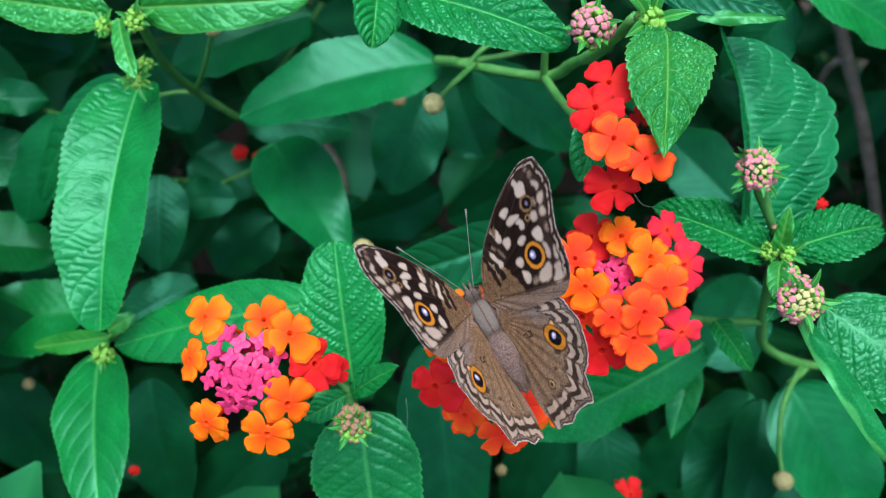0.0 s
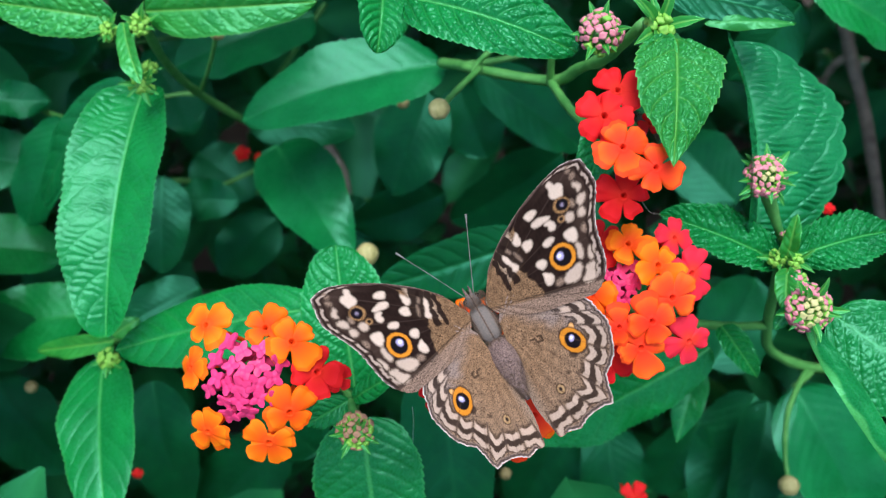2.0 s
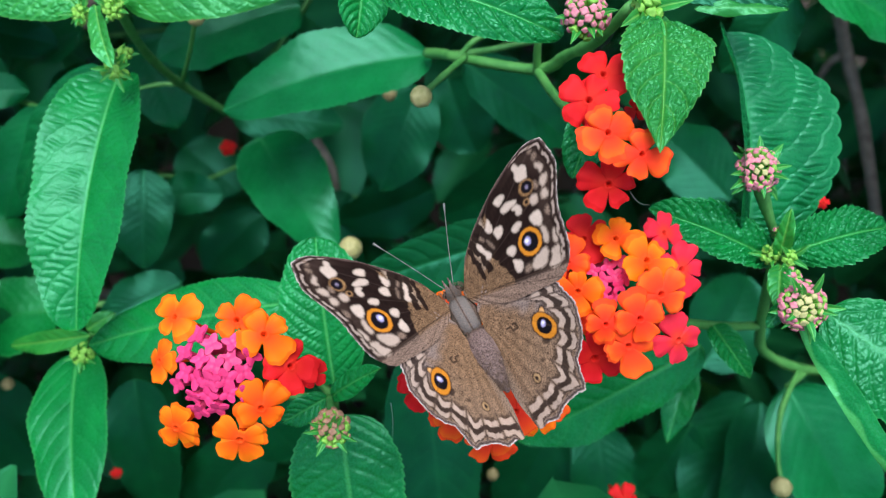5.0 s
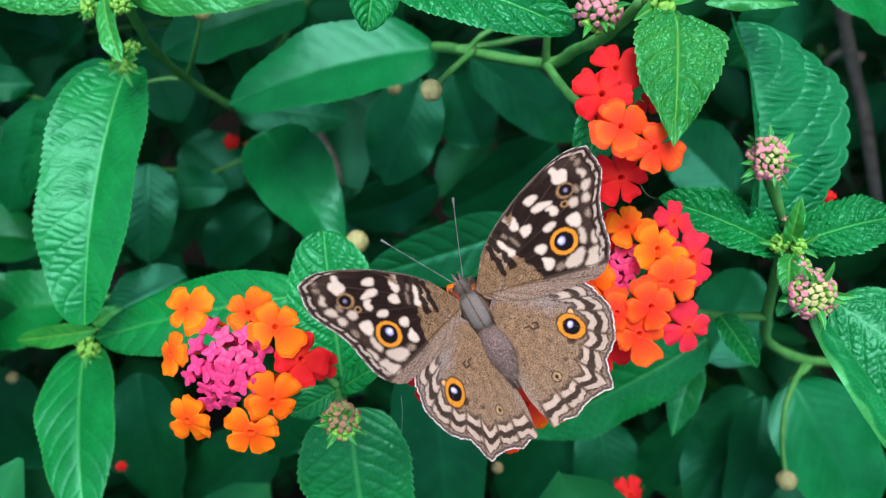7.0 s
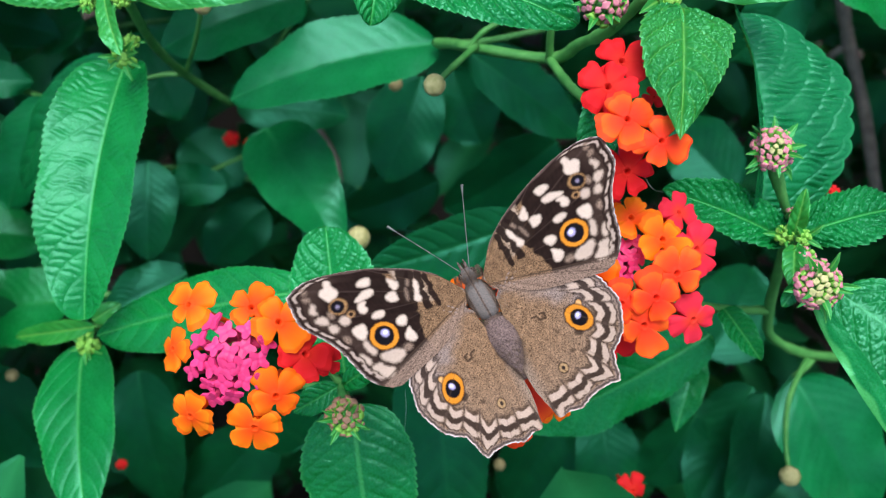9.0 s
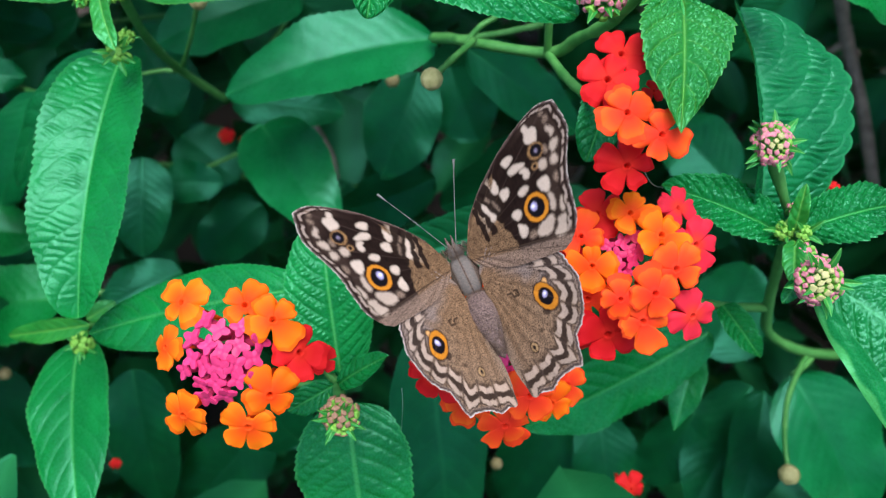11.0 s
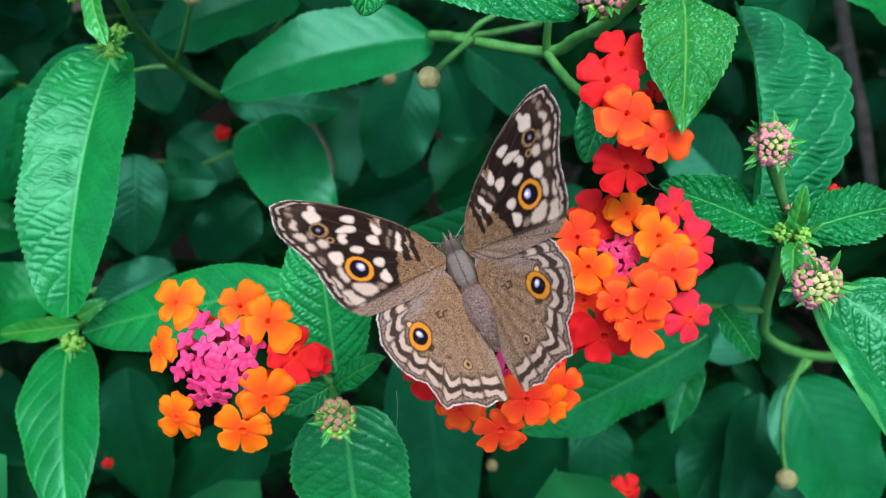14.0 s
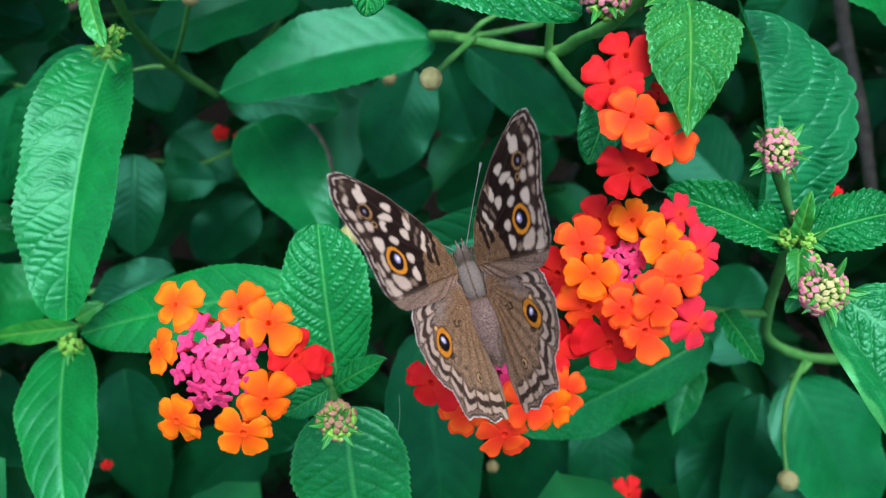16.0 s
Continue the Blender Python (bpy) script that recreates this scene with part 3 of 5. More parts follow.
flower_head(s_upper, (24.8, 19, 6.1), (0, 0.1, 1), 5.0, [
    ((23.4, 24.5, 6.4), 0.34, 3.4, RED, (115, 20, 330, 230)),
    ((20.8, 20.3, 10.0), 0.26, 3.8, RED, (145, 60, 0, 290, 222)),
    ((28.9, 20.5, 2.0), 0.28, 1.5, RED, (90, 210, 330)),
    ((23.1, 15.9, 11.0), 0.19, 3.4, ORANGE_RED, (200, 115, 30, 285)),
    ((27.5, 13.1, 11.0), 0.31, 3.2, ORANGE_RED, (90, 335, 258, 180)),
    ((24.1, 9.6, 6.5), 0.40, 3.6, RED, (70, 165, 235, 305, 10)),
], 2.0, 2, 1.0, (22.9, 20.4, -7.4), 9)
leaf(s_upper, (32, 32.0, 5.1), (29.1, 12.9, 13.6), 12.4, LEAF_YOUNG, face=(0, 0.25, 1), bend=26, fold=7, quilt=0.4, wrinkle=0.1, pebble=0.36, grain=(1.3, 1.3), pairs=4, climb=0.42, weave=0.8, tooth=0.06, lateral=0.4, res=(200, 140), fat=0.5, point=1.15, label="bright green puckered leaf hanging tip down", rib=0.65)
leaf(s_upper, (-6.6, 42.2, -7.4), (19.4, 32.5, -4.4), 14.0, LEAF, face=(0.05, 0.3, 1), bend=30, fold=10, quilt=0.5, wrinkle=0.35, pebble=0.3, grain=(0.9, 0.9), pairs=7, climb=0.34, weave=1.1, fat=0.28, res=(180, 110), label="glossy green toothed leaf", point=0.6)
leaf(s_upper, (-11.3, 46.4, -15.4), (-12.2, 34.8, -13.4), 9.4, LEAF, face=(0.3, 0.1, 1), bend=46, fold=24, quilt=0.45, wrinkle=0.3, pebble=0.15, pairs=6, res=(90, 60))
leaf(s_upper, (35.2, 45.2, -14.4), (56.4, 39.6, -12.4), 8.5, LEAF_SHADED, face=(0, 0.2, 1), bend=24, fold=8, quilt=0.3, wrinkle=0.2)
leaf(s_upper, (41.3, 38.7, -11.4), (55.6, 38.2, -10.4), 2.6, LEAF_YOUNG, face=(0, 0.3, 1), bend=24, fold=-14, quilt=0.05, wrinkle=0.1, rib=0.2, fat=0.6)
leaf(s_upper, (27.7, 26.7, -15.4), (22.1, 12.2, -12.4), 8.2, LEAF, bend=26, fold=10, quilt=0.35, wrinkle=0.3, pebble=0.25, res=(100, 60))
bud_head(s_upper, (22, 34.7, 2.1), (-0.1, 0.1, 1), 3.3, 42, "pink", "pink", 7, (26, 33.4, -9.4), 14, tall=0.95, green_core=0.1)
bud_head(s_upper, (30.2, 34.2, 5.1), (0.1, 0.1, 1), 2.2, 14, "green", "green", 11, (28.9, 35.9, -0.4), 15, bract_len=2.0)
seed_head(s_upper, (-2, 26.5, -18.9), 1.85, SEED, [(5.8, 37.7, -37.4), (2.1, 32.7, -29.4)], 0.62)
stem(s_upper, [(4.6, 38.2, -40.4), (7.1, 40.6, -38.4), (10.3, 42.2, -37.4)], 0.6, 0.5)

# ---- the upper left shoot ----
s_corner = shoot("leafy_shoot", (-65, 39.1, -75.4), "lantana shoot with bright young leaves and green buds")
stem(s_corner, [(-56.9, 38.2, -100.4), (-62.6, 41.5, -80.4), (-61.2, 42.2, -55.4), (-58.1, 43.6, -35.4), (-56.3, 45.6, -25.4)], 1.15, 0.9)
stem(s_corner, [(-62.6, 41.5, -80.4), (-68.1, 41.5, -80.4), (-75, 40.1, -80.4)], 0.6, 0.4)
leaf(s_corner, (-61.6, 44.8, -27.4), (-84.7, 48.3, -27.4), 9.4, LEAF_YOUNG, face=(0, -0.2, 1), bend=30, fold=12, quilt=0.16, wrinkle=0.3, pebble=0.3, grain=(0.8, 0.8), res=(120, 76))
leaf(s_corner, (-56.1, 46.3, -27.4), (-24.5, 47.8, -27.4), 10.0, LEAF_YOUNG, face=(0, -0.4, 1), bend=30, fold=12, quilt=0.14, wrinkle=0.2, fat=0.4, res=(120, 76), pebble=0.14)
leaf(s_corner, (-57.6, 42.4, -21.4), (-53.1, 30.9, -17.4), 4.4, LEAF_YOUNG, face=(-0.3, 0, 1), bend=24, fold=22, quilt=0.1, wrinkle=0.3, pairs=6, res=(60, 36), pebble=0.12)
leaf(s_corner, (-60.4, 33.9, -37.4), (-63.2, -13.3, -26.4), 20.0, LEAF, face=(-0.1, 0.2, 1), point=0.5, bend=34, fold=22, quilt=0.12, wrinkle=1.0, weave=1.4, climb=0.26, ladder=(0.15, 1.0), wave=0.8, pairs=8, res=(220, 120), fat=0.32, lateral=0.03, label="long green leaf drooping, with sunken veins")
leaf(s_corner, (-69.3, 38.6, -50.4), (-96.7, 13.2, -70.4), 11.0, LEAF_MID, face=(-0.3, 0.2, 1), bend=34, fold=8, quilt=0.4, wrinkle=0.3)
bud_head(s_corner, (-56.4, 43.3, -24.4), (0, 0, 1), 2.0, 16, "green", "green", 8, None, 31, bract_len=1.4)
bud_head(s_corner, (-62.6, 42.5, -25.4), (-0.2, 0, 1), 1.7, 14, "green", "green", 8, None, 32, bract_len=1.5)
bud_head(s_corner, (-56.3, 32.6, -25.4), (0, -0.2, 1), 2.0, 6, "green", "green", 9, None, 33, bract_len=1.5, tall=0.4)
bud_head(s_corner, (-57.4, 37, -32.4), (0, -0.3, 1), 1.3, 10, "green", "green", 4, None, 34, bract_len=1.3)
seed_head(s_corner, (-47.2, 46.6, -42.4), 1.7, SEED_BROWN, [(-62.6, 41.8, -80.4), (-54.3, 43.4, -60.4)], 0.5)

# ---- the lower left shoot ----
s_low = shoot("leafy_shoot", (-83.2, -20, -75.4), "lantana shoot with a broad leaf and a small green bud")
stem(s_low, [(-71.9, -16.8, -125.4), (-76.6, -16.3, -100.4), (-77.1, -17.3, -75.4), (-77.9, -18.8, -63.4), (-76.2, -20.3, -55.4)], 1.0, 0.8)
leaf(s_low, (-75.3, -20.7, -53.4), (-67, -51.9, -35.4), 16.6, LEAF, face=(0, -0.15, 1), bend=30, fold=6, quilt=0.14, wrinkle=0.06, climb=0.36, pairs=6, res=(120, 76), fat=0.45, lateral=0.05)
leaf(s_low, (-74.7, -17.5, -57.4), (-94.9, -20.4, -63.4), 5.0, LEAF_YOUNG, bend=24, fold=14, quilt=0.15, wrinkle=0.1, res=(60, 36), tooth=0.02)
leaf(s_low, (-75.3, -16.3, -57.4), (-69.2, -12.6, -57.4), 4.2, LEAF_YOUNG, bend=24, fold=14, quilt=0.15, wrinkle=0.1, res=(40, 24), tooth=0.02)
bud_head(s_low, (-73.3, -21, -49.4), (0, -0.3, 1), 2.2, 14, "green", "green", 7, None, 41, bract_len=1.2)

# ---- the head that the butterfly feeds on ----
s_perch = shoot("flowering_shoot", (13.1, -28.2, -45.4), "lantana shoot with the red and orange head under the butterfly")
stem(s_perch, [(27.7, -45.1, -85.4), (16.5, -29.3, -45.4), (8.8, -18.3, -15.4)], 1.0, 0.8)
flower_head(s_perch, (7.7, -17.7, -2.9), (0, -0.1, 1), 5.0, [
    ((2, -7.4, -5.9), 0.4, 2.7, ORANGE, (10, 107, 191, 279)),
    ((-1.7, -19.8, -2.9), 0.45, 3.9, RED, (70, 157, 246, 323)),
    ((2.9, -24.5, -3.9), 0.5, 3.3, ORANGE_RED, (354, 82, 170, 263)),
    ((8.9, -27.4, -4.4), 0.5, 3.6, ORANGE_RED, (27, 99, 171, 228, 303)),
    ((12.2, -22.6, -1.9), 0.35, 3.4, ORANGE_RED, (45, 138, 229, 300)),
    ((15.6, -24.1, -3.9), 0.5, 3.2, ORANGE, (64, 150, 232, 329)),
    ((18.2, -21.7, -6.4), 0.5, 3.2, ORANGE_RED, (30, 118, 201, 285)),
    ((16.4, -15.7, -5.4), 0.45, 3.4, RED, (11, 91, 162, 226, 295)),
    ((-0.5, -14, -4.4), 0.45, 3.2, ORANGE, (358, 81, 175, 277)),
    ((6.9, -7.5, -4.9), 0.4, 3.4, ORANGE, (39, 143, 224, 320)),
    ((12.6, -10.8, -4.9), 0.4, 3.4, ORANGE_RED, (66, 171, 242, 337)),
], 5.0, 14, 1.3, (8.8, -18.3, -15.4), 17)
leaf(s_perch, (-3.1, -19.2, -67.4), (2.1, -71.7, -73.4), 22, LEAF_SHADED, face=(0, 0.1, 1), bend=24, fold=-4, quilt=0.14, wrinkle=0.0, pairs=8, res=(100, 60))
leaf(s_perch, (53.4, -18.2, -47.4), (17.5, -38.9, -55.4), 15, LEAF, face=(0, -0.2, 1), bend=24, fold=4, quilt=0.2, wrinkle=0.5, pairs=8, res=(100, 60), tooth=0.08, wave=1.1, weave=1.6)
leaf(s_perch, (53.7, -22.9, -56.4), (48.5, -39.6, -54.4), 7.5, LEAF, face=(-0.3, 0, 1), bend=16, fold=8, point=0.9, quilt=0.1, wrinkle=0.1, pairs=4, res=(40, 24), tooth=0)
leaf(s_perch, (16.3, 4.6, -43.4), (-15.5, -5.4, -45.4), 12.5, LEAF_SHADED, face=(0, -0.25, 1), bend=26, fold=8, quilt=0.3, wrinkle=0.15, res=(90, 50))


# ---- the branches behind: bigger leaves, deeper in the bush, most shaded by colour ----


rng0 = np.random.default_rng(12)


def branch(at, leaves, label, stems=(), seeds=()):
    b = shoot("leafy_branch", at, label, group="branches inside the bush")
    for base, tip, width, face, shape in leaves:
        leaf(b, base, tip, width, shape.pop("mat", LEAF_SHADED), face=face, quilt=0.12, wrinkle=0.2, weave=1.9, pairs=8, lateral=0.04, tooth=0.06, wave=0.9, twist=rng0.normal(0, 14), res=(64, 36), **shape)
    for line, r in stems:
        stem(b, line, r, r * 0.8)
    for at_seed, r, stalk in seeds:
        seed_head(b, at_seed, r, SEED if r > 1.9 else SEED_BROWN, stalk, 0.3 * r)
    return b


branch((0.7, 44, -60.4), [
    ((-1.1, 44.5, -62.4), (-46.9, 31.7, -60.4), 20, (0.08, 0.42, 1), dict(mat=LEAF_MID, bend=30, fold=11)),
    ((7, 51.8, -100.4), (38.4, 31.9, -115.4), 17, (0, 0, 1), dict(bend=26, fold=10)),
], "dark lantana branch with a broad glossy leaf", [([(22.4, 48.5, -65.4), (9.5, 44.9, -61.4), (-1.1, 43.2, -57.4)], 0.8)])
branch((-39.7, 68.5, -115.4), [
    ((-37.4, 67.6, -102.4), (-74.6, 52.6, -98.4), 22, (0.15, 0.35, 1), dict(mat=LEAF_MID, bend=28, fold=8)),
    ((-57.9, 39.9, -110.4), (-27.5, 37.2, -115.4), 15, (0, 0.1, 1), dict(bend=28, fold=8)),
], "dark lantana branch with two glossy leaves", [([(-36.4, 75, -115.4), (-49.4, 55.5, -115.4), (-59, 40.1, -111.4)], 0.8)])
branch((-48.8, 31.3, -105.4), [
    ((-45.5, 29.9, -90.4), (-24.1, -0.5, -70.4), 20, (0.1, 0.1, 1), dict(mat=LEAF_MID, bend=30, fold=8, fat=0.4)),
    ((-82.1, 17.6, -120.4), (-63, 17.6, -120.4), 13, (0, 0.2, 1), dict(bend=24, fold=8)),
    ((-83, 24, -110.4), (-83, -3.8, -110.4), 17, (0.2, 0.2, 1), dict(bend=28, fold=8)),
], "dark lantana branch with broad drooping leaves", [([(-84.7, 16.3, -125.4), (-66.9, 23.9, -125.4), (-52.2, 29.7, -120.4), (-42.9, 34.3, -115.4)], 0.7)])
branch((-7.5, 49.4, -125.4), [
    ((-6.3, 48.9, -115.4), (-17.3, 19.3, -120.4), 22, (0, -0.6, 1), dict(bend=26, fold=10)),
    ((35.5, 32.9, -135.4), (0.2, 12.1, -145.4), 26, (-0.1, -0.95, 0.8), dict(bend=26, fold=8)),
    ((-1.7, 21.3, -145.4), (-34.5, 10.5, -150.4), 20, (0, -0.6, 1), dict(bend=26, fold=8)),
    ((2.7, 51.7, -120.4), (11.2, 30.7, -125.4), 22, (0, -0.95, 0.8), dict(bend=26, fold=8)),
], "dark lantana branch with hanging leaves", [], [((-12.5, 41.5, -91.4), 1.8, [(-6.8, 49.9, -105.4), (-9.6, 45.9, -97.4)]), ((-18.7, 1.6, -59.4), 2.5, [(-20.4, -11.2, -85.4), (-19.4, -3.8, -70.4)])])
branch((-107.5, 38.8, -95.4), [
    ((-95, 35.3, -80.4), (-108.7, 9.3, -85.4), 17, (-0.2, 0.1, 1), dict(mat=LEAF_MID, bend=26, fold=8)),
    ((-119.3, 41.1, -85.4), (-104.9, 42.2, -90.4), 10, (0, 0.2, 1), dict(mat=LEAF_MID, bend=24, fold=8)),
    ((-135.9, 29.7, -105.4), (-112.6, 26.6, -105.4), 17, (0, 0.2, 1), dict(mat=LEAF_MID, bend=24, fold=8)),
    ((-134, 65.2, -115.4), (-114.4, 63, -125.4), 14, (0, 0.2, 1), dict(bend=24, fold=8)),
], "dark lantana branch with glossy leaves", [([(-131.3, 46.8, -105.4), (-116.1, 42.7, -100.4), (-97.4, 36.2, -85.4)], 0.8)])
branch((-93.9, -14, -85.4), [
    ((-90.2, -13, -80.4), (-119.1, -17.8, -80.4), 20, (-0.1, 0.4, 1), dict(mat=LEAF, bend=24, fold=6)),
    ((-132.9, 4.7, -100.4), (-107.9, 1.7, -105.4), 18, (-0.1, 0.45, 1), dict(mat=LEAF, bend=24, fold=8)),
    ((-65.8, -7.1, -90.4), (-84, -16.8, -85.4), 14, (0, 0.2, 1), dict(bend=24, fold=8)),
], "dark lantana branch with broad leaves", [([(-67.4, -7.3, -95.4), (-81.7, -11.5, -90.4), (-93.9, -14, -85.4)], 0.8)], [((-113.1, -33.7, -95.4), 1.6, None)])
branch((85.7, -31, -85.4), [
    ((90.7, -41.4, -120.4), (71.7, -75.5, -115.4), 24, (-0.1, 0.1, 1), dict( bend=26, fold=6)),
    ((88.8, -40.5, -106.4), (78.4, -74.3, -100.4), 17, (0, -0.1, 1), dict(bend=22, fold=8)),
    ((82.8, -31.4, -75.4), (100.6, -66.3, -77.4), 25, (0.0, 0.1, 1), dict(mat=LEAF_MID, bend=26, fold=10)),
    ((46.8, -50.7, -125.4), (50.6, -83, -125.4), 20, (0, -0.1, 1), dict(bend=26, fold=8)),
], "dark lantana branch with long glossy leaves", [([(90.4, -27.6, -81.4), (86.5, -29.4, -77.4), (82.8, -31.4, -75.4)], 0.9)],
    [((72.5, -48.8, -54.1), 2.1, [(88.8, -26.9, -80.4), (83.5, -29.6, -73.4), (77.1, -35.5, -65.4), (73.5, -42.7, -58.4)])])
branch((64.4, 14.1, -65.4), [
    ((81.3, 15.1, -108.4), (63.6, 37.3, -118.4), 20, (0.2, -0.5, 1), dict(bend=24, fold=8)),
    ((74.2, 53.8, -50.4), (62, 39.8, -60.4), 16, (0.2, -0.4, 1), dict(bend=26, fold=8)),
    ((74.0, 56.7, -45.4), (97.8, 44.4, -50.4), 13, (-0.1, 0.2, 1), dict(mat=LEAF, bend=24, fold=10)),
    ((70.8, -30.2, -100.4), (86.9, -6.2, -110.4), 23, (0, 0, 1), dict(bend=24, fold=8)),
], "dark lantana branch with smooth leaves")
branch((-98.2, -62.3, -145.4), [
    ((-91.5, -37.2, -125.4), (-85.6, -81.1, -135.4), 22, (0, 0, 1), dict(bend=26, fold=8)),
    ((-139.8, -37.2, -125.4), (-120.9, -67, -135.4), 26, (0, 0, 1), dict(bend=26, fold=8)),
    ((-53.7, -56.4, -135.4), (-81.6, -84.4, -145.4), 24, (0, 0, 1), dict(bend=26, fold=8)),
    ((-38, -54.3, -105.4), (-51.1, -37, -95.4), 18, (0, 0, 1), dict(bend=26, fold=8)),
    ((-143.9, -80, -155.4), (-132.5, -102.9, -155.4), 20, (0, -0.8, 1), dict(bend=26, fold=8)),
    ((38.2, -45.8, -135.4), (21.3, -84.4, -145.4), 24, (0, 0, 1), dict(bend=26, fold=8)),
    ((72.5, -48.6, -115.4), (60.4, -71.1, -125.4), 18, (0, 0, 1), dict(bend=26, fold=8)),
], "deep shaded lantana branch with dark leaves", [], [((13.6, -54.7, -85.4), 1.5, None)])

branch((-122.1, 70, -145.4), [
    ((-109.8, 69.5, -130.4), (-135, 58.5, -135.4), 20, (-0.1, 0.5, 1), dict(mat=LEAF_MID, bend=24, fold=6)),
    ((-122.1, 60.8, -145.4), (-108.2, 35.4, -147.4), 20, (0, 0.4, 1), dict(bend=24, fold=6)),
    ((-94.4, 67.3, -135.4), (-83.7, 40.7, -140.4), 20, (0.1, 0.4, 1), dict(mat=LEAF_MID, bend=24, fold=6)),
    ((-62.6, 74.4, -135.4), (-85.6, 65.6, -135.4), 18, (0, 0.5, 1), dict(mat=LEAF_MID, bend=24, fold=6)),
], "shaded lantana branch with broad leaves", [([(-63.7, 78, -147.4), (-90.7, 75.1, -150.4), (-123, 70.6, -147.4)], 0.9)])
branch((-58, 21.2, -155.4), [
    ((-84.1, 35.4, -147.4), (-65.6, 20.6, -147.4), 20, (0, 0.4, 1), dict(bend=24, fold=6)),
    ((-59.9, 13.6, -155.4), (-79.6, -5.6, -157.4), 22, (0, 0.4, 1), dict(bend=24, fold=6)),
    ((-31.9, 21.6, -160.4), (-43.6, -3.7, -160.4), 22, (0, 0.3, 1), dict(bend=24, fold=6)),
    ((-125.7, 20.4, -145.4), (-108.2, 7.6, -147.4), 20, (-0.1, 0.4, 1), dict(bend=24, fold=6)),
    ((-29, 67.3, -135.4), (-39.6, 47.9, -135.4), 20, (0, 0.4, 1), dict(mat=LEAF_MID, bend=24, fold=6)),
], "shaded lantana branch among the stems", [([(-28.7, 20.1, -167.4), (-60.2, 22, -165.4), (-95.8, 27.9, -165.4), (-137.4, 24, -165.4)], 0.9)])

# spent red florets lying deep in the foliage
for where, size, spin in (((-67, 33.7, -137.4), 2.7, 20), ((-62.3, 33.1, -141.4), 1.7, 80), ((-84.8, -57.5, -95.4), 1.6, 10), ((39.8, -52.2, -55.4), 3.6, 50), ((72.8, 9.7, -35.4), 1.3, 0)):
    f = new("fallen_floret", floret_mesh("fallen_floret", RED, (10, 80, 150, 225, 300), 77, 0.3))
    f.matrix_basis = BUSH @ Matrix.Translation(mm(where)) @ pose(0, 0, 0, 8, 6, spin)
    f.scale = (size,) * 3
    tagged(f, "single red floret caught among dark leaves", "flower", "loose florets")

# loose spider threads
SILK = plain_material("spider_silk", (0.3, 0.36, 0.32), (0.5, 0.55, 0.5), 900, 0.4)
for line in ([(-6.4, -22.4, -7.4), (-6.5, -26.6, -13.4), (-7.6, -35.5, -27.4)], [(28.2, 10.1, -1.4), (30.7, 8.1, -5.4), (34.3, 8, -12.4)]):
    th = new("spider_thread", tube_mesh("spider_thread", line, 0.035, 0.03, SILK, sides=5))
    th.matrix_basis = BUSH
    tagged(th, "fine pale spider thread between leaf and flower", "thread", "spider threads")

# bare twigs in the gap beside the leaves
tw = shoot("bare_twig", (145.8, 68.5, -169.4), "grey-brown bare forked twig deep in the bush", "twig", "twigs")
stem(tw, [(132.9, 95.6, -155.4), (143.8, 73.5, -169.4), (153, 47.4, -175.4), (164.6, 4.5, -185.4)], 2.6, 2.2, STEM_WOOD, "twig")
stem(tw, [(144.2, 71.5, -169.4), (140.7, 68.9, -175.4), (140.2, 61.7, -185.4), (139.4, 41, -205.4)], 1.5, 0.9, STEM_WOOD, "twig")
for k, (a, b) in enumerate((((-44.3, 41.8, -165.4), (-37.7, 4.3, -175.4)), ((-82.8, 4.3, -175.4), (-75.4, 17.8, -195.4)), ((148.4, 74.9, -215.4), (177.2, 27.5, -235.4)))):
    tw = shoot("bare_twig", a, "thin brown bare twig deep in the bush", "twig", "twigs")
    mid = [(p + q) / 2 + 4 * (-1) ** k for p, q in zip(a, b)]
    stem(tw, [a, mid, b], 1.6, 1.1, STEM_WOOD, "twig")

# the rest of the bush: countless leaves under and round the shoots
rng = np.random.default_rng(5)


def bush_leaves(name, count, place, size, label):
    # all the scattered leaves take the shade-darkened green
    proto = leaf_mesh("proto", 1.0, 0.5, LEAF_SHADED, bend=30, fold=10, pairs=6, quilt=0.008, wrinkle=0.0, tooth=0.03, wave=0.02, res=(8, 5), seed=2)
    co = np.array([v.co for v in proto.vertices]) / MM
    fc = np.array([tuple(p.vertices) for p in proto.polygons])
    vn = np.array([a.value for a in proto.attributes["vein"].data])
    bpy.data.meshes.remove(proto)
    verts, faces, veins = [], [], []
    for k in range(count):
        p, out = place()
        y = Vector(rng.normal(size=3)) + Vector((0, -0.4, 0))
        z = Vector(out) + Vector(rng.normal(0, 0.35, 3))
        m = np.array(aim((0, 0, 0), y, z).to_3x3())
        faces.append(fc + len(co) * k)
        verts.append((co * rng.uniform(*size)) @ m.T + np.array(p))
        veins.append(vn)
    me = mesh_from(name, np.concatenate(verts) * MM, np.concatenate(faces), LEAF_SHADED, "vein", np.concatenate(veins))
    ob = new(name, me)
    ob.matrix_basis = BUSH
    return tagged(ob, label, "foliage", kind="stuff")


MOUND, MOUND_R = Vector((0, -20, -600)), 600.0
DOWN = BUSH.to_3x3().inverted()


def inner_place():
    """Deep under the shoots, and closer to the surface to the sides of them."""
    while True:
        x, y, z = rng.uniform(-380, 380), rng.uniform(-300, 300), -rng.uniform(60, 460)
        # the unseen leaves at the sides are added to block side light
        if z < -190 or abs(x) > 92 + 0.56 * abs(z) or abs(y - 8) > 70 + 0.36 * abs(z):
            return (x, y, z), (0, 0.5, 1)


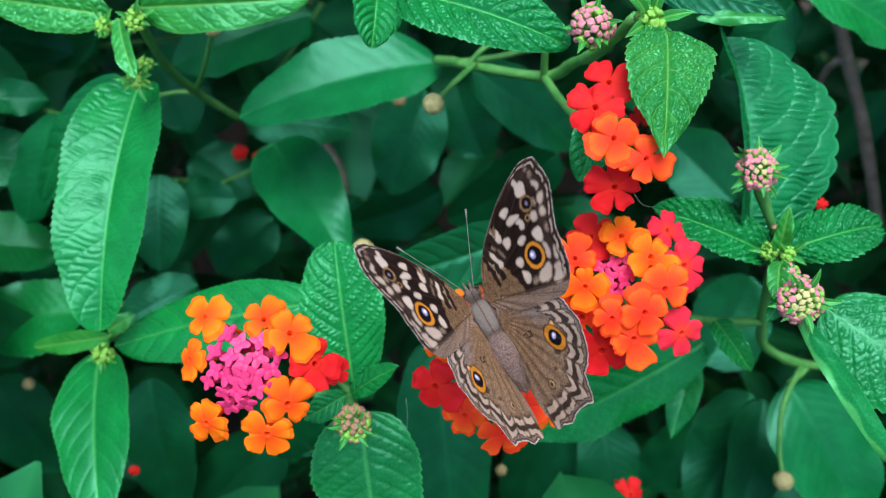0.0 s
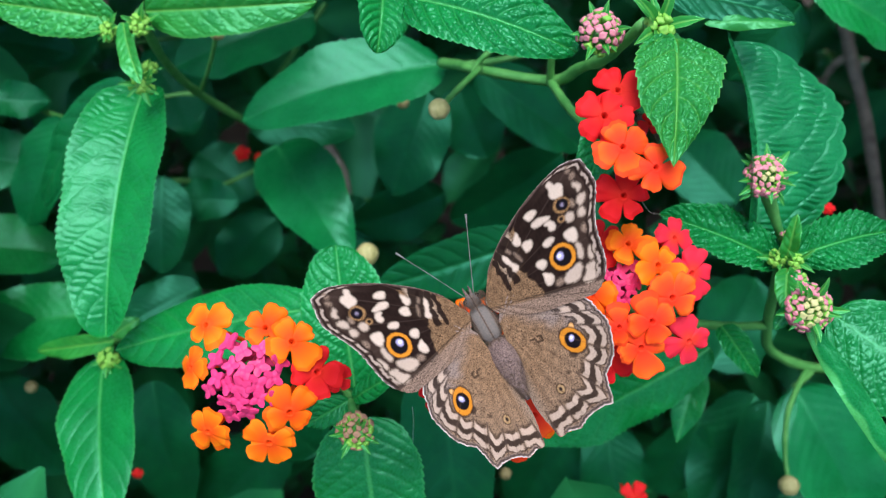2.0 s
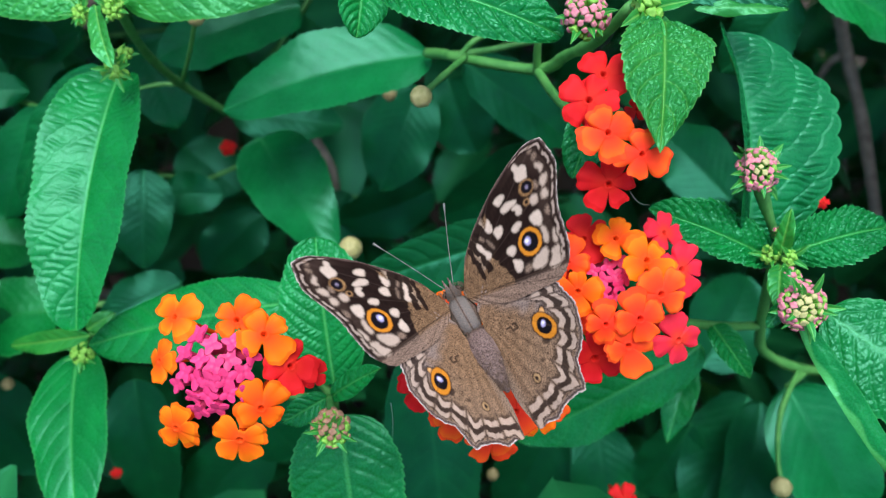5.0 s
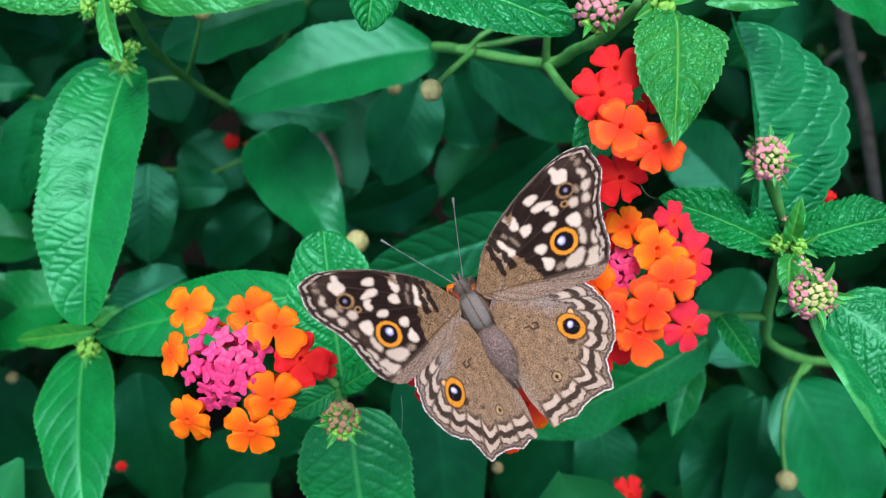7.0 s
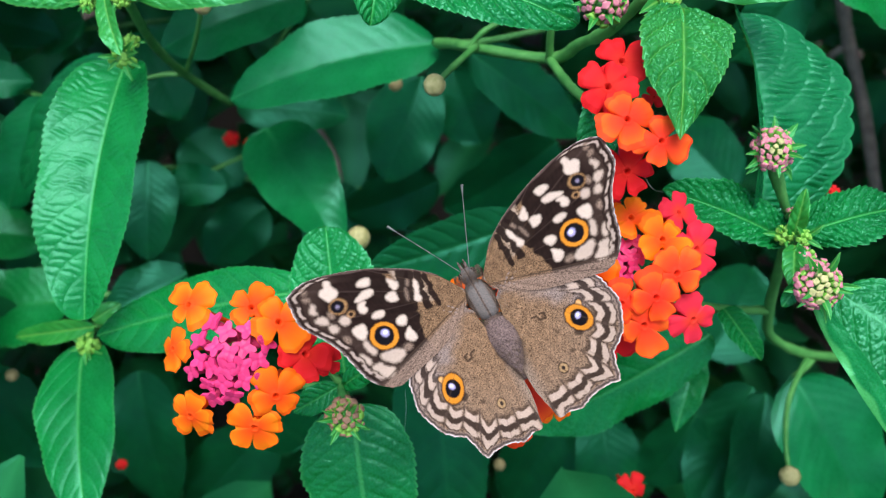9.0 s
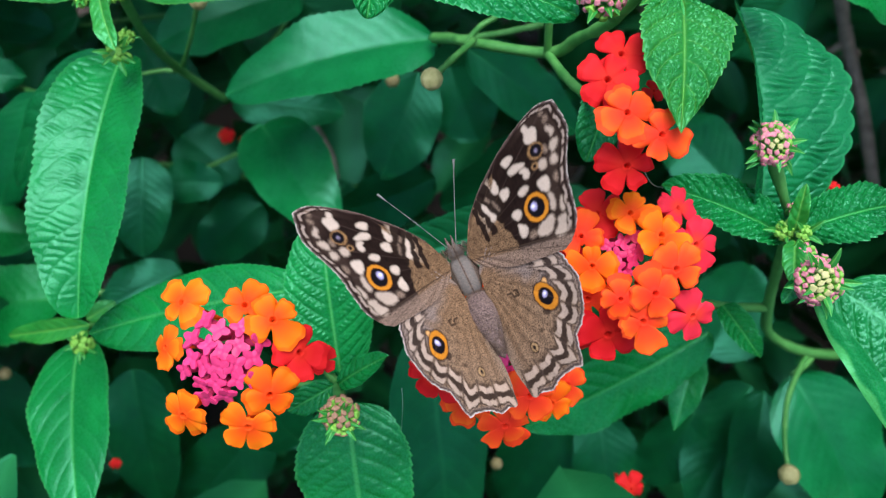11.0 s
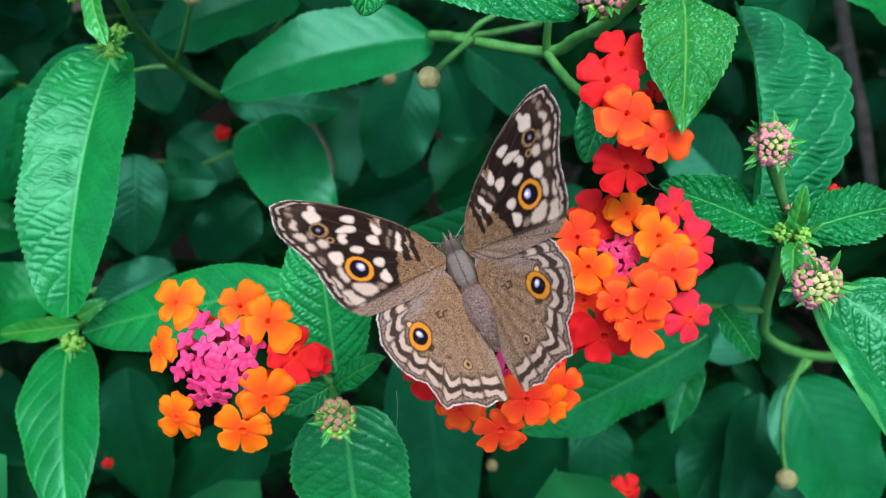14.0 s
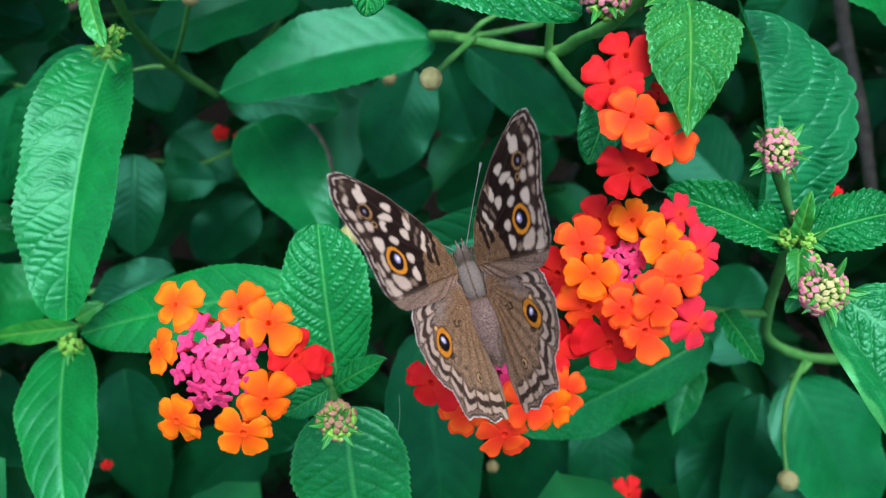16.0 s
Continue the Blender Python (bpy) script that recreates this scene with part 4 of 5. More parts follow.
def outer_place():
    """On the bush's rounded shell, from the ground up, but not before the shoots built one by one."""
    while True:
        d = Vector(rng.normal(size=3)).normalized()
        p = MOUND + d * (MOUND_R - abs(rng.normal(0, 45)))
        # unseen shell leaves round this clearing also shade what lies behind
        if (BUSH @ mm(p)).z > 0.02 and (p.z < -200 or abs(p.x) > 92 + 0.56 * abs(p.z) or abs(p.y - 8) > 70 + 0.36 * abs(p.z)):
            return tuple(p), tuple(d + DOWN @ Vector((0, 0, 0.5)))


bush_leaves("inner_foliage", 4200, inner_place, (28, 46), "dense leaves filling the inside of the bush, their green darkened for shade")
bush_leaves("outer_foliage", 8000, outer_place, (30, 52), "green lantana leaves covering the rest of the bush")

# the woody stems that carry the bush
trunk = new("bush_trunk")
trunk.matrix_basis = pose(0, 0.37, 0)
tagged(trunk, "grey-brown woody stems rising from the soil inside the bush", "trunk")
for k in range(9):
    a = k * 2.4
    out = Vector((math.cos(a), math.sin(a), 0))
    pts = [out * 40, out * 110 + Vector((0, 0, 180)), out * (200 + 20 * (k % 3)) + Vector((0, 0, 370)), out * 300 + Vector((0, 0, 430 + 15 * (k % 4)))]
    part("branch", tube_mesh("branch", pts, 9, 3, STEM_WOOD, sides=10, seed=k), trunk)


# ---- the butterfly ----
SCALE_TAN = (0.178, 0.116, 0.075)


def wing_material(name, fine):
    m, nt, p = material(name)
    attr = nt.nodes.new("ShaderNodeAttribute")
    attr.attribute_name = "pattern"
    grain = noise_tex(nt, fine, 3, 0.6)
    # the tan parts are peppered with dark scales, the pale and dark ones are clean
    where = ramp(nt, attr.outputs["Color"], [(0.02, (0.15,) * 3), (0.06, (1.0,) * 3), (0.16, (0.95,) * 3), (0.2, (0.2,) * 3)])
    c = blend(nt, where, attr.outputs["Color"], blend(nt, 1.0, attr.outputs["Color"], ramp(nt, grain, [(0.36, (0.26, 0.23, 0.2)), (0.47, (0.9, 0.88, 0.85)), (0.66, (1.4, 1.36, 1.3))]), "MULTIPLY"))
    nt.links.new(c, p.inputs["Base Color"])
    p.inputs["Roughness"].default_value = 0.8
    p.inputs["Specular IOR Level"].default_value = 0.03
    p.inputs["Sheen Weight"].default_value = 0.0
    bump(nt, p, grain, 0.35, 0.0001)
    return m


WING = wing_material("wing_scales", 6200)


def fur_material(name, dark, light):
    m, nt, p = material(name)
    c = ramp(nt, noise_tex(nt, 5200, 4, 0.7), [(0.36, dark), (0.64, light)])
    nt.links.new(c, p.inputs["Base Color"])
    p.inputs["Roughness"].default_value = 0.75
    p.inputs["Specular IOR Level"].default_value = 0.15
    bump(nt, p, noise_tex(nt, 3500, 3, 0.7), 0.9, 0.0005)
    return m


def thorax_material(name, dark, light, stripe):
    """Brownish fur with two blue-grey stripes along the back."""
    m, nt, p = material(name)
    c = ramp(nt, noise_tex(nt, 4800, 4, 0.7), [(0.34, dark), (0.66, light)])
    tc = nt.nodes.new("ShaderNodeTexCoord")
    sep = nt.nodes.new("ShaderNodeSeparateXYZ")
    nt.links.new(tc.outputs["Object"], sep.inputs[0])
    ax = nt.nodes.new("ShaderNodeMath")
    ax.operation = "ABSOLUTE"
    nt.links.new(sep.outputs[0], ax.inputs[0])
    far = nt.nodes.new("ShaderNodeMath")
    far.operation = "MULTIPLY"
    nt.links.new(ax.outputs[0], far.inputs[0])
    far.inputs[1].default_value = 400.0
    band = ramp(nt, far.outputs[0], [(0.03, (0.2,) * 3), (0.09, (1.0,) * 3), (0.44, (1.0,) * 3), (0.56, (0.0,) * 3)])
    c = blend(nt, band, c, blend(nt, 0.4, stripe, c))
    c = blend(nt, 1.0, c, ramp(nt, far.outputs[0], [(0.0, (0.55,) * 3), (0.06, (1.0,) * 3), (0.5, (1.0,) * 3), (0.56, (0.6,) * 3), (0.64, (1.0,) * 3)]), "MULTIPLY")
    nt.links.new(c, p.inputs["Base Color"])
    p.inputs["Roughness"].default_value = 0.75
    p.inputs["Specular IOR Level"].default_value = 0.15
    bump(nt, p, noise_tex(nt, 3500, 3, 0.7), 0.9, 0.0005)
    return m


FUR = fur_material("body_fur", (0.06, 0.04, 0.036), (0.27, 0.19, 0.175))
FUR_HAIR = fur_material("body_hair", (0.14, 0.095, 0.07), (0.3, 0.215, 0.165))
FUR_GREY = thorax_material("thorax_fur", (0.05, 0.034, 0.026), (0.25, 0.175, 0.135), (0.178, 0.176, 0.174))
EYE = plain_material("eye_dark", (0.02, 0.012, 0.01), (0.05, 0.03, 0.02), 900, 0.25)
HAIR = plain_material("antenna_shaft", (0.07, 0.08, 0.075), (0.2, 0.21, 0.2), 900, 0.5)


def inside(px, py, x, y, rx, ry, turn=0.0, soft=0.12, power=2.0):
    """1 within an ellipse, 0 outside it, with a soft rim."""
    c, s = math.cos(math.radians(turn)), math.sin(math.radians(turn))
    dx, dy = (px - x) * c + (py - y) * s, -(px - x) * s + (py - y) * c
    d = (np.abs(dx / rx) ** power + np.abs(dy / ry) ** power) ** (1 / power)
    return np.clip((1 + soft - d) / (2 * soft), 0, 1)


def lay(col, mask, tint, amount=1.0):
    m = (mask * amount)[..., None]
    return col * (1 - m) + np.array(tint) * m


def wobble(px, py, scale, amp, seed):
    r = np.random.default_rng(seed)
    out = 0
    for k in range(7):
        d = r.uniform(0, 2 * math.pi)
        f = scale * r.uniform(0.6, 1.8)
        out = out + np.sin((px * math.cos(d) + py * math.sin(d)) * f + r.uniform(0, 6.3))
    return out * amp / 7 ** 0.5


CREAM, DARK, ORANGE_RING, INK, LILAC = (0.4, 0.31, 0.255), (0.011, 0.0062, 0.0053), (0.47, 0.175, 0.018), (0.006, 0.005, 0.007), (0.36, 0.33, 0.58)
BROWN = (0.028, 0.018, 0.0145)
GREYISH = (0.25, 0.175, 0.14)

FORE_EDGE = [(0.57, 2.4), (0.68, 3.35), (2.13, 5.28), (3.67, 6.99), (6.92, 9.01), (11.43, 10.86), (16.13, 12.09), (19.73, 12.43), (21.92, 11.91), (22.81, 11.27), (22.92, 9.61), (22.87, 8.01), (22.22, 6.8), (20.72, 4.86), (19.83, 3.04), (19.21, 1.31), (18.77, -0.5), (18.05, -1.86), (16.59, -3.37), (14.84, -4), (13.28, -3.73), (10.48, -3.14), (6.88, -2.22), (3.05, -0.33), (0.83, 1.31)]
HIND_EDGE = [(0.45, -0.13), (2.25, 1.41), (5.59, 2.43), (10, 0.55), (12.6, -2.54), (13.73, -4.7), (14.22, -6.93), (13.96, -9.09), (13.29, -10.85), (12.02, -12.15), (10.76, -13.31), (9.87, -14.84), (9.29, -16.76), (7.9, -16.81), (6.27, -16.66), (4.78, -17.1), (3.55, -17.82), (1.78, -17.27), (0.12, -17.4), (-0.28, -15.75), (-0.97, -12.34), (-0.75, -7.6), (0.22, -3.14), (0.43, -1.28)]


def wing_mesh(name, edge, pole, side, paint, camber, scallop=0.0, margin=None):
    """A wing as a fine fan from its root: edge is its outline, paint gives the scales' colours."""
    line = spline(edge, 14)
    seg = np.r_[0, np.cumsum(np.linalg.norm(np.diff(line, axis=0), axis=1))]
    na, nr = 400, 200
    s = np.linspace(0, seg[-1], na)
    rim = np.stack([np.interp(s, seg, line[:, 0]), np.interp(s, seg, line[:, 1])], 1)
    fray = np.array([noise.noise(Vector((q * 2.2, 3.1, 0))) for q in s]) * 0.16
    away = rim - np.array(pole)
    far = np.linalg.norm(away, axis=1)
    rim = rim + away / far[:, None] * (fray * np.clip(far / 8 - 0.6, 0, 1))[:, None]
    sp = s / seg[-1]
    wave = scallop * (np.abs(np.sin(sp * 39)) - 0.5) * np.clip((sp - 0.26) * 12, 0, 1) * np.clip((0.8 - sp) * 16, 0, 1)
    rim = rim + away / far[:, None] * wave[:, None]
    t = (np.linspace(0, 1, nr) ** 0.75)[:, None, None]
    pts = np.array(pole) + (rim - pole)[None] * t
    px, py = pts[..., 0], pts[..., 1]
    rho = np.broadcast_to(t[..., 0], px.shape)
    span = np.broadcast_to((s / seg[-1])[None], px.shape)
    # distance in from the rim, in millimetres
    inset = (1 - rho) * np.broadcast_to(far[None], px.shape)
    if margin:
        outer = rim[(sp > margin[0]) & (sp < margin[1])]
        inset = np.array([np.sqrt(((p[:, None] - outer[None]) ** 2).sum(-1).min(1)) for p in pts])
    col = paint(px, py, rho, span, inset)
    rib = 0.05 * np.cos(np.arctan2(py - pole[1], px - pole[0]) * 34) * np.clip(rho * 2, 0, 1)
    z = camber * (np.hypot(px - pole[0], py - pole[1]) / 20) ** 2 + rib + 0.12 * np.sin(px * 0.5) * np.sin(py * 0.45)
    v = np.stack([px * side, py, z], -1).reshape(-1, 3) * MM
    faces = np.array(grid_faces(nr, na))
    if side > 0:
        faces = faces[:, ::-1]
    me = bpy.data.meshes.new(name)
    me.from_pydata(v.tolist(), [], faces.tolist())
    me.polygons.foreach_set("use_smooth", [True] * len(me.polygons))
    a = me.color_attributes.new("pattern", "FLOAT_COLOR", "POINT")
    a.data.foreach_set("color", np.concatenate([np.clip(col, 0, 1), np.ones((*col.shape[:2], 1))], -1).astype(np.float32).ravel())
    me.materials.append(WING)
    me.update()
    return me


def eyespot(col, px, py, x, y, r, long=1.0, turn=0.0, pupil=(0.1, -0.1), rim=0.85):
    col = lay(col, inside(px, py, x, y, r * 1.12, r * 1.12 * long, turn, 0.07), INK, rim)
    col = lay(col, inside(px, py, x, y, r, r * long, turn, 0.06), ORANGE_RING)
    col = lay(col, inside(px, py, x, y, r * 0.7, r * 0.72 * min(long, 1.1), turn, 0.07), INK)
    col = lay(col, inside(px, py, x + pupil[0] * r, y + pupil[1] * r, r * 0.3, r * 0.25, turn + 20, 0.25), LILAC, 0.85)
    return lay(col, inside(px, py, x + 1.3 * pupil[0] * r, y + 1.3 * pupil[1] * r, r * 0.14, r * 0.13, turn, 0.3), (0.7, 0.68, 0.86))


def patch(px, py, outline, soft=0.2):
    """1 within an outline, 0 outside it, with a soft rim."""
    for _ in range(2):
        pairs = list(zip(outline, outline[1:] + outline[:1]))
        outline = [(a[0] * s + b[0] * (1 - s), a[1] * s + b[1] * (1 - s)) for a, b in pairs for s in (0.75, 0.25)]
    near, within = np.full(px.shape, 1e9), np.zeros(px.shape, bool)
    for (xa, ya), (xb, yb) in zip(outline, outline[1:] + outline[:1]):
        ex, ey = xb - xa, yb - ya
        t = np.clip(((px - xa) * ex + (py - ya) * ey) / (ex * ex + ey * ey + 1e-9), 0, 1)
        near = np.minimum(near, np.hypot(px - xa - t * ex, py - ya - t * ey))
        cross = (ya > py) != (yb > py)
        within ^= cross & (px < ex * (py - ya) / (ey if abs(ey) > 1e-9 else 1e-9) + xa)
    return np.clip(0.5 + (np.where(within, near, -near) + 0.02) / soft, 0, 1)


# outlines of the spots on the forewing: clean cream ones, hazy pale ones, dusky ones
FORE_SPOTS = [
    [(17.5, 11.73), (16.66, 11.32), (16.91, 10.73), (16.37, 9.84), (16.62, 9.26), (18.14, 8.88), (18.41, 9.44), (18.93, 10.16), (18.55, 10.7), (17.8, 10.74)],
    [(13.81, 9.61), (13.02, 9.97), (11.71, 9.76), (11.82, 9.21), (12.29, 8.68), (13.8, 9.19)],
    [(15.17, 7.7), (14.36, 8.12), (13.34, 8.48), (12.02, 8.35), (12.17, 7.65), (12.85, 7.44), (13.82, 7.47), (14.74, 7.41)],
    [(14.88, 7.21), (14.07, 7.38), (13.64, 7.09), (14.13, 6.75), (13.86, 6.18), (14.53, 5.73), (15.21, 6.17), (15.2, 6.65)],
    [(14.27, 4.93), (13.32, 5.54), (12.13, 5.27), (12.07, 4.77), (12.72, 4.39)],
    [(17.22, 4.69), (16.57, 4.89), (15.4, 4.86), (15.21, 4.09), (15.71, 3.21), (16.47, 2.89), (17.11, 3.63)],
    [(11.53, 3), (10.84, 3.68), (9.7, 3.67), (9.79, 2.73), (10.57, 2.23)],
    [(11.37, 0.8), (10.94, 1.39), (9.93, 2.12), (9.95, 1.41), (9.58, 0.26), (10.45, -0.03)],
    [(9.77, 8.88), (9.01, 8.16), (8.35, 7.81), (8.51, 7.1), (9.38, 6.85), (9.62, 7.5)],
    [(11.17, 6.54), (10.34, 6.96), (9.45, 6.87), (9.35, 6.26), (9.39, 5.45), (10.6, 5.72)],
    [(6.44, 7.01), (5.95, 7.04), (6.02, 5.97), (6.5, 5.28), (6.41, 4.43), (7.11, 4.22), (7.55, 4.75), (7.02, 5.35)],
]
FORE_PALE = [
    [(21.04, 8.67), (20.36, 9.76), (19.78, 9.27), (20.13, 8.81), (19.93, 8.27), (20.46, 8.18)],
    [(21, 7.55), (20.19, 7.86), (19.34, 7.54), (19.23, 6.47), (20.12, 6.65)],
    [(19.76, 6.15), (19.18, 6.38), (18.52, 5.94), (18.6, 5.18), (19.53, 5.22)],
    [(18.07, 6.45), (17.4, 6.73), (16.7, 6.37), (16.79, 5.59), (17.51, 5.41), (18.03, 5.88)],
    [(16.81, 2.52), (16.16, 2.95), (15.69, 2.11), (15.26, 0.96), (16.02, 0.65), (16.48, 1.48)],
    [(18.05, 1.34), (17.43, 1.7), (16.75, 0.64), (16.75, -0.06), (17.54, -0.04)],
    [(17.43, -0.61), (16.6, -0.26), (15.62, -0.4), (15.38, -1.01), (14.24, -1.75), (14.84, -2.48), (15.95, -2.52), (16.8, -1.8)],
    [(15.33, 0.51), (14.23, 0.49), (13.04, 0.28), (11.98, -0.35), (12.5, -1.2), (14.12, -1.4), (14.69, -0.69), (15.47, -0.14)],
]
FORE_DUSKY = [
    [(21.09, 11.75), (20.33, 11.86), (20.01, 10.96), (20.75, 10.92)],
    [(21.21, 10.57), (20.52, 10.7), (19.94, 9.96), (20.74, 9.95)],
    [(18.78, 4.36), (18.05, 4.38), (17.74, 3.5), (18.42, 3.16)],
    [(18.83, 8.03), (18.12, 7.5), (18.47, 6.8), (19.1, 7.15)],
    [(12.2, 0.11), (11.13, 0.18), (10.69, -0.51), (11.9, -0.76)],
    [(7.79, 6.73), (7.81, 5.99), (8.11, 4.92), (8.46, 5.02), (8.11, 6.24)],
    [(7.16, 7.64), (6.91, 7.23), (7.29, 6.59), (7.57, 6.92)],
]
FORE_BARS = [([(7.83, 7.74), (8.75, 6.42), (8.57, 5.38), (9.08, 4.79)], 0.75), ([(6.78, 7.36), (7.3, 6.34), (7.26, 5.33), (7.82, 4.42)], 0.55),
             ([(5.57, 7.02), (5.87, 5.93), (6.25, 5.54), (6.02, 4.64), (6.1, 3.76)], 0.5), ([(4.62, 6.33), (4.55, 5.22), (4.93, 4.83), (4.67, 4.25), (4.61, 3.32)], 0.34)]
FORE_EYE, FORE_EYE_SMALL, FORE_DOT = [(13.62, 2.35), (17.37, 8.01), (16.29, 6.49)]
FORE_BASE = [(8.3, 1.96), (3.94, 6.9), (9.55, -4.36)]
FORE_CELL = [(9.11, 4.72), (3.48, 2.75)]
FORE_VEIN = [(0.74, 1.95), (14.73, -2.13)]


def line_distance(px, py, line):
    near = np.full(px.shape, 1e9)
    for (xa, ya), (xb, yb) in zip(line, line[1:]):
        ex, ey = xb - xa, yb - ya
        t = np.clip(((px - xa) * ex + (py - ya) * ey) / (ex * ex + ey * ey + 1e-9), 0, 1)
        near = np.minimum(near, np.hypot(px - xa - t * ex, py - ya - t * ey))
    return near


def paint_fore(px, py, rho, span, inset):
    w = wobble(px, py, 1.6, 0.5, 3)
    w2 = wobble(px, py, 6.0, 0.5, 5)
    w3 = wobble(px, py, 13.0, 0.5, 12)
    qx, qy = px + 0.05 * w2 + 0.05 * w3, py + 0.05 * wobble(px, py, 6.0, 0.5, 6) + 0.04 * wobble(px, py, 13.0, 0.5, 13)
    tan = np.array(SCALE_TAN) * (1 + 0.14 * wobble(px, py, 3.0, 1.0, 4) + np.random.default_rng(1).normal(0, 0.3, px.shape))[..., None]
    tan = tan * np.array((0.82, 0.77, 0.69))
    # dark outer half, tan root
    edge = FORE_BASE[0][0] - 0.1 * (py - FORE_BASE[0][1]) + 0.8 * w + 0.3 * w2
    (xa, ya), (xb, yb) = FORE_CELL
    up = ((xb - xa) * (py - ya) - (yb - ya) * (px - xa)) / math.hypot(xb - xa, yb - ya)
    edge = edge + 1.6 * np.clip(-up * 3, 0, 1)
    outer = np.clip((px - edge) / 0.5 + 0.5 + 0.3 * w3, 0, 1)
    costa = np.clip((2.9 - inset + 0.4 * w) / 0.5, 0, 1) * np.clip((0.36 - span) / 0.02, 0, 1)
    outer = np.maximum(outer, costa * np.clip((px - edge + 3.6) / 1.2, 0, 1))
    col = lay(tan, outer, np.array(DARK) * (1.2 + 0.35 * w2)[..., None])
    # browner towards the rim
    col = lay(col, np.clip((4.2 - inset + w) / 1.6, 0, 1) * outer * np.clip((span - 0.33) / 0.04, 0, 1), (0.034, 0.021, 0.017), 0.85)
    # strip along the hind edge
    (x0, y0), (x1, y1) = FORE_VEIN
    below = (x1 - x0) * (py - y0) - (y1 - y0) * (px - x0)
    below = below / math.hypot(x1 - x0, y1 - y0)
    strip = np.clip((-below - 0.1) / 0.4, 0, 1)
    col = lay(col, strip, np.array(GREYISH) * (0.78 + 0.12 * w3)[..., None], 0.85)
    # pale ground of the cell, then the wavy bars across it
    cell = np.clip((px - 4.2) / 1.6, 0, 1) * np.clip((9.0 - px) / 0.6, 0, 1) * np.clip(-up / 0.3, 0, 1) * np.clip((inset - 1.0) / 0.5, 0, 1)
    col = lay(col, cell, (0.33, 0.25, 0.195), 0.75)
    for line, wide in FORE_BARS:
        (xa, ya), (xb, yb), (xc, yc), (xd, yd) = line[0], line[1], line[-2], line[-1]
        line = [(xa + 0.6 * (xa - xb), ya + 0.6 * (ya - yb)), *line, (xd + 0.5 * (xd - xc), yd + 0.5 * (yd - yc))]
        col = lay(col, np.clip((wide * 1.12 - line_distance(qx + 0.16 * w2, qy, line)) / 0.12 + 0.5, 0, 1), DARK, 0.97)
    # veins
    ang = np.arctan2(py - 3.0, px - 0.5)
    vein = np.clip(np.cos(ang * 30 + 0.6) - 0.965, 0, 1) * 26
    col = lay(col, vein * outer, (0.05, 0.032, 0.027), 0.55)
    col = lay(col, vein * (1 - outer), (0.05, 0.03, 0.02), 0.6)
    for spot in FORE_DUSKY:
        col = lay(col, patch(qx, qy, spot, 0.45), (0.24, 0.172, 0.135), 0.75)
    for spot in FORE_PALE:
        col = lay(col, patch(qx + 0.06 * w2, qy, spot, 0.42), (0.39, 0.305, 0.25), 0.95)
    for spot in FORE_SPOTS:
        col = lay(col, patch(qx, qy, spot, 0.34), (0.46, 0.37, 0.31))
    col = lay(col, np.exp(-(below / 0.1) ** 2), (0.05, 0.033, 0.025), 0.75)
    # outer rim: a row of pale blocks parted by the veins, thin dark wavy lines, a broken pale fringe
    rim = np.clip((span - 0.34) / 0.02, 0, 1) * np.clip((0.70 - span) / 0.02, 0, 1)
    block = np.abs(np.sin(math.pi * (span - 0.34) * 27))
    edge_line = inset + 0.25 * (block - 0.5) + 0.08 * w2
    col = lay(col, np.clip((1.35 - edge_line) / 0.18, 0, 1) * np.clip((edge_line - 0.75) / 0.15, 0, 1) * np.clip(block * 3 - 0.6, 0, 1) * rim, (0.36, 0.28, 0.24), 0.85)
    col = lay(col, np.exp(-((edge_line - 0.55) / 0.17) ** 2) * rim, DARK, 0.9)
    col = lay(col, np.exp(-((edge_line - 1.5) / 0.16) ** 2) * rim, DARK, 0.8)
    col = lay(col, np.clip((0.42 - inset) / 0.12, 0, 1) * rim, (0.12, 0.09, 0.085), 0.8)
    col = lay(col, np.clip((0.17 - inset) / 0.08, 0, 1) * rim * np.clip(block * 2.4 - 0.5 + w2, 0, 1), (0.5, 0.45, 0.42), 0.9)
    # front rim
    front = np.clip((0.36 - span) / 0.02, 0, 1)
    col = lay(col, np.clip((1.2 - inset + 0.4 * w) / 0.6, 0, 1) * front, (0.088, 0.06, 0.052), 0.8)
    col = lay(col, np.clip((0.1 - inset) / 0.05, 0, 1) * front, (0.36, 0.31, 0.28), 0.7)
    ex, ey = FORE_EYE
    col = lay(col, inside(qx, qy, ex, ey, 2.2, 1.9, 10, 0.1), DARK, 0.7)
    col = eyespot(col, px + 0.06 * w2, py + 0.04 * w3, ex, ey, 1.92, 0.9, 10, (-0.12, 0.12), 0.3)
    col = lay(col, inside(qx, qy, FORE_DOT[0], FORE_DOT[1], 0.55, 0.45, 0, 0.3), (0.3, 0.17, 0.08), 0.85)
    col = lay(col, inside(qx, qy, FORE_DOT[0], FORE_DOT[1], 0.3, 0.26, 0, 0.3), DARK)
    ex, ey = FORE_EYE_SMALL
    col = lay(col, inside(qx, qy, ex - 0.1, ey, 1.22, 1.0, 0, 0.14), (0.26, 0.145, 0.065), 0.9)
    col = lay(col, inside(qx, qy, ex, ey, 0.92, 0.8, 0, 0.12), INK)
    return lay(col, inside(px, py, ex, ey, 0.28, 0.26, 0, 0.45), (0.2, 0.17, 0.26), 0.75)


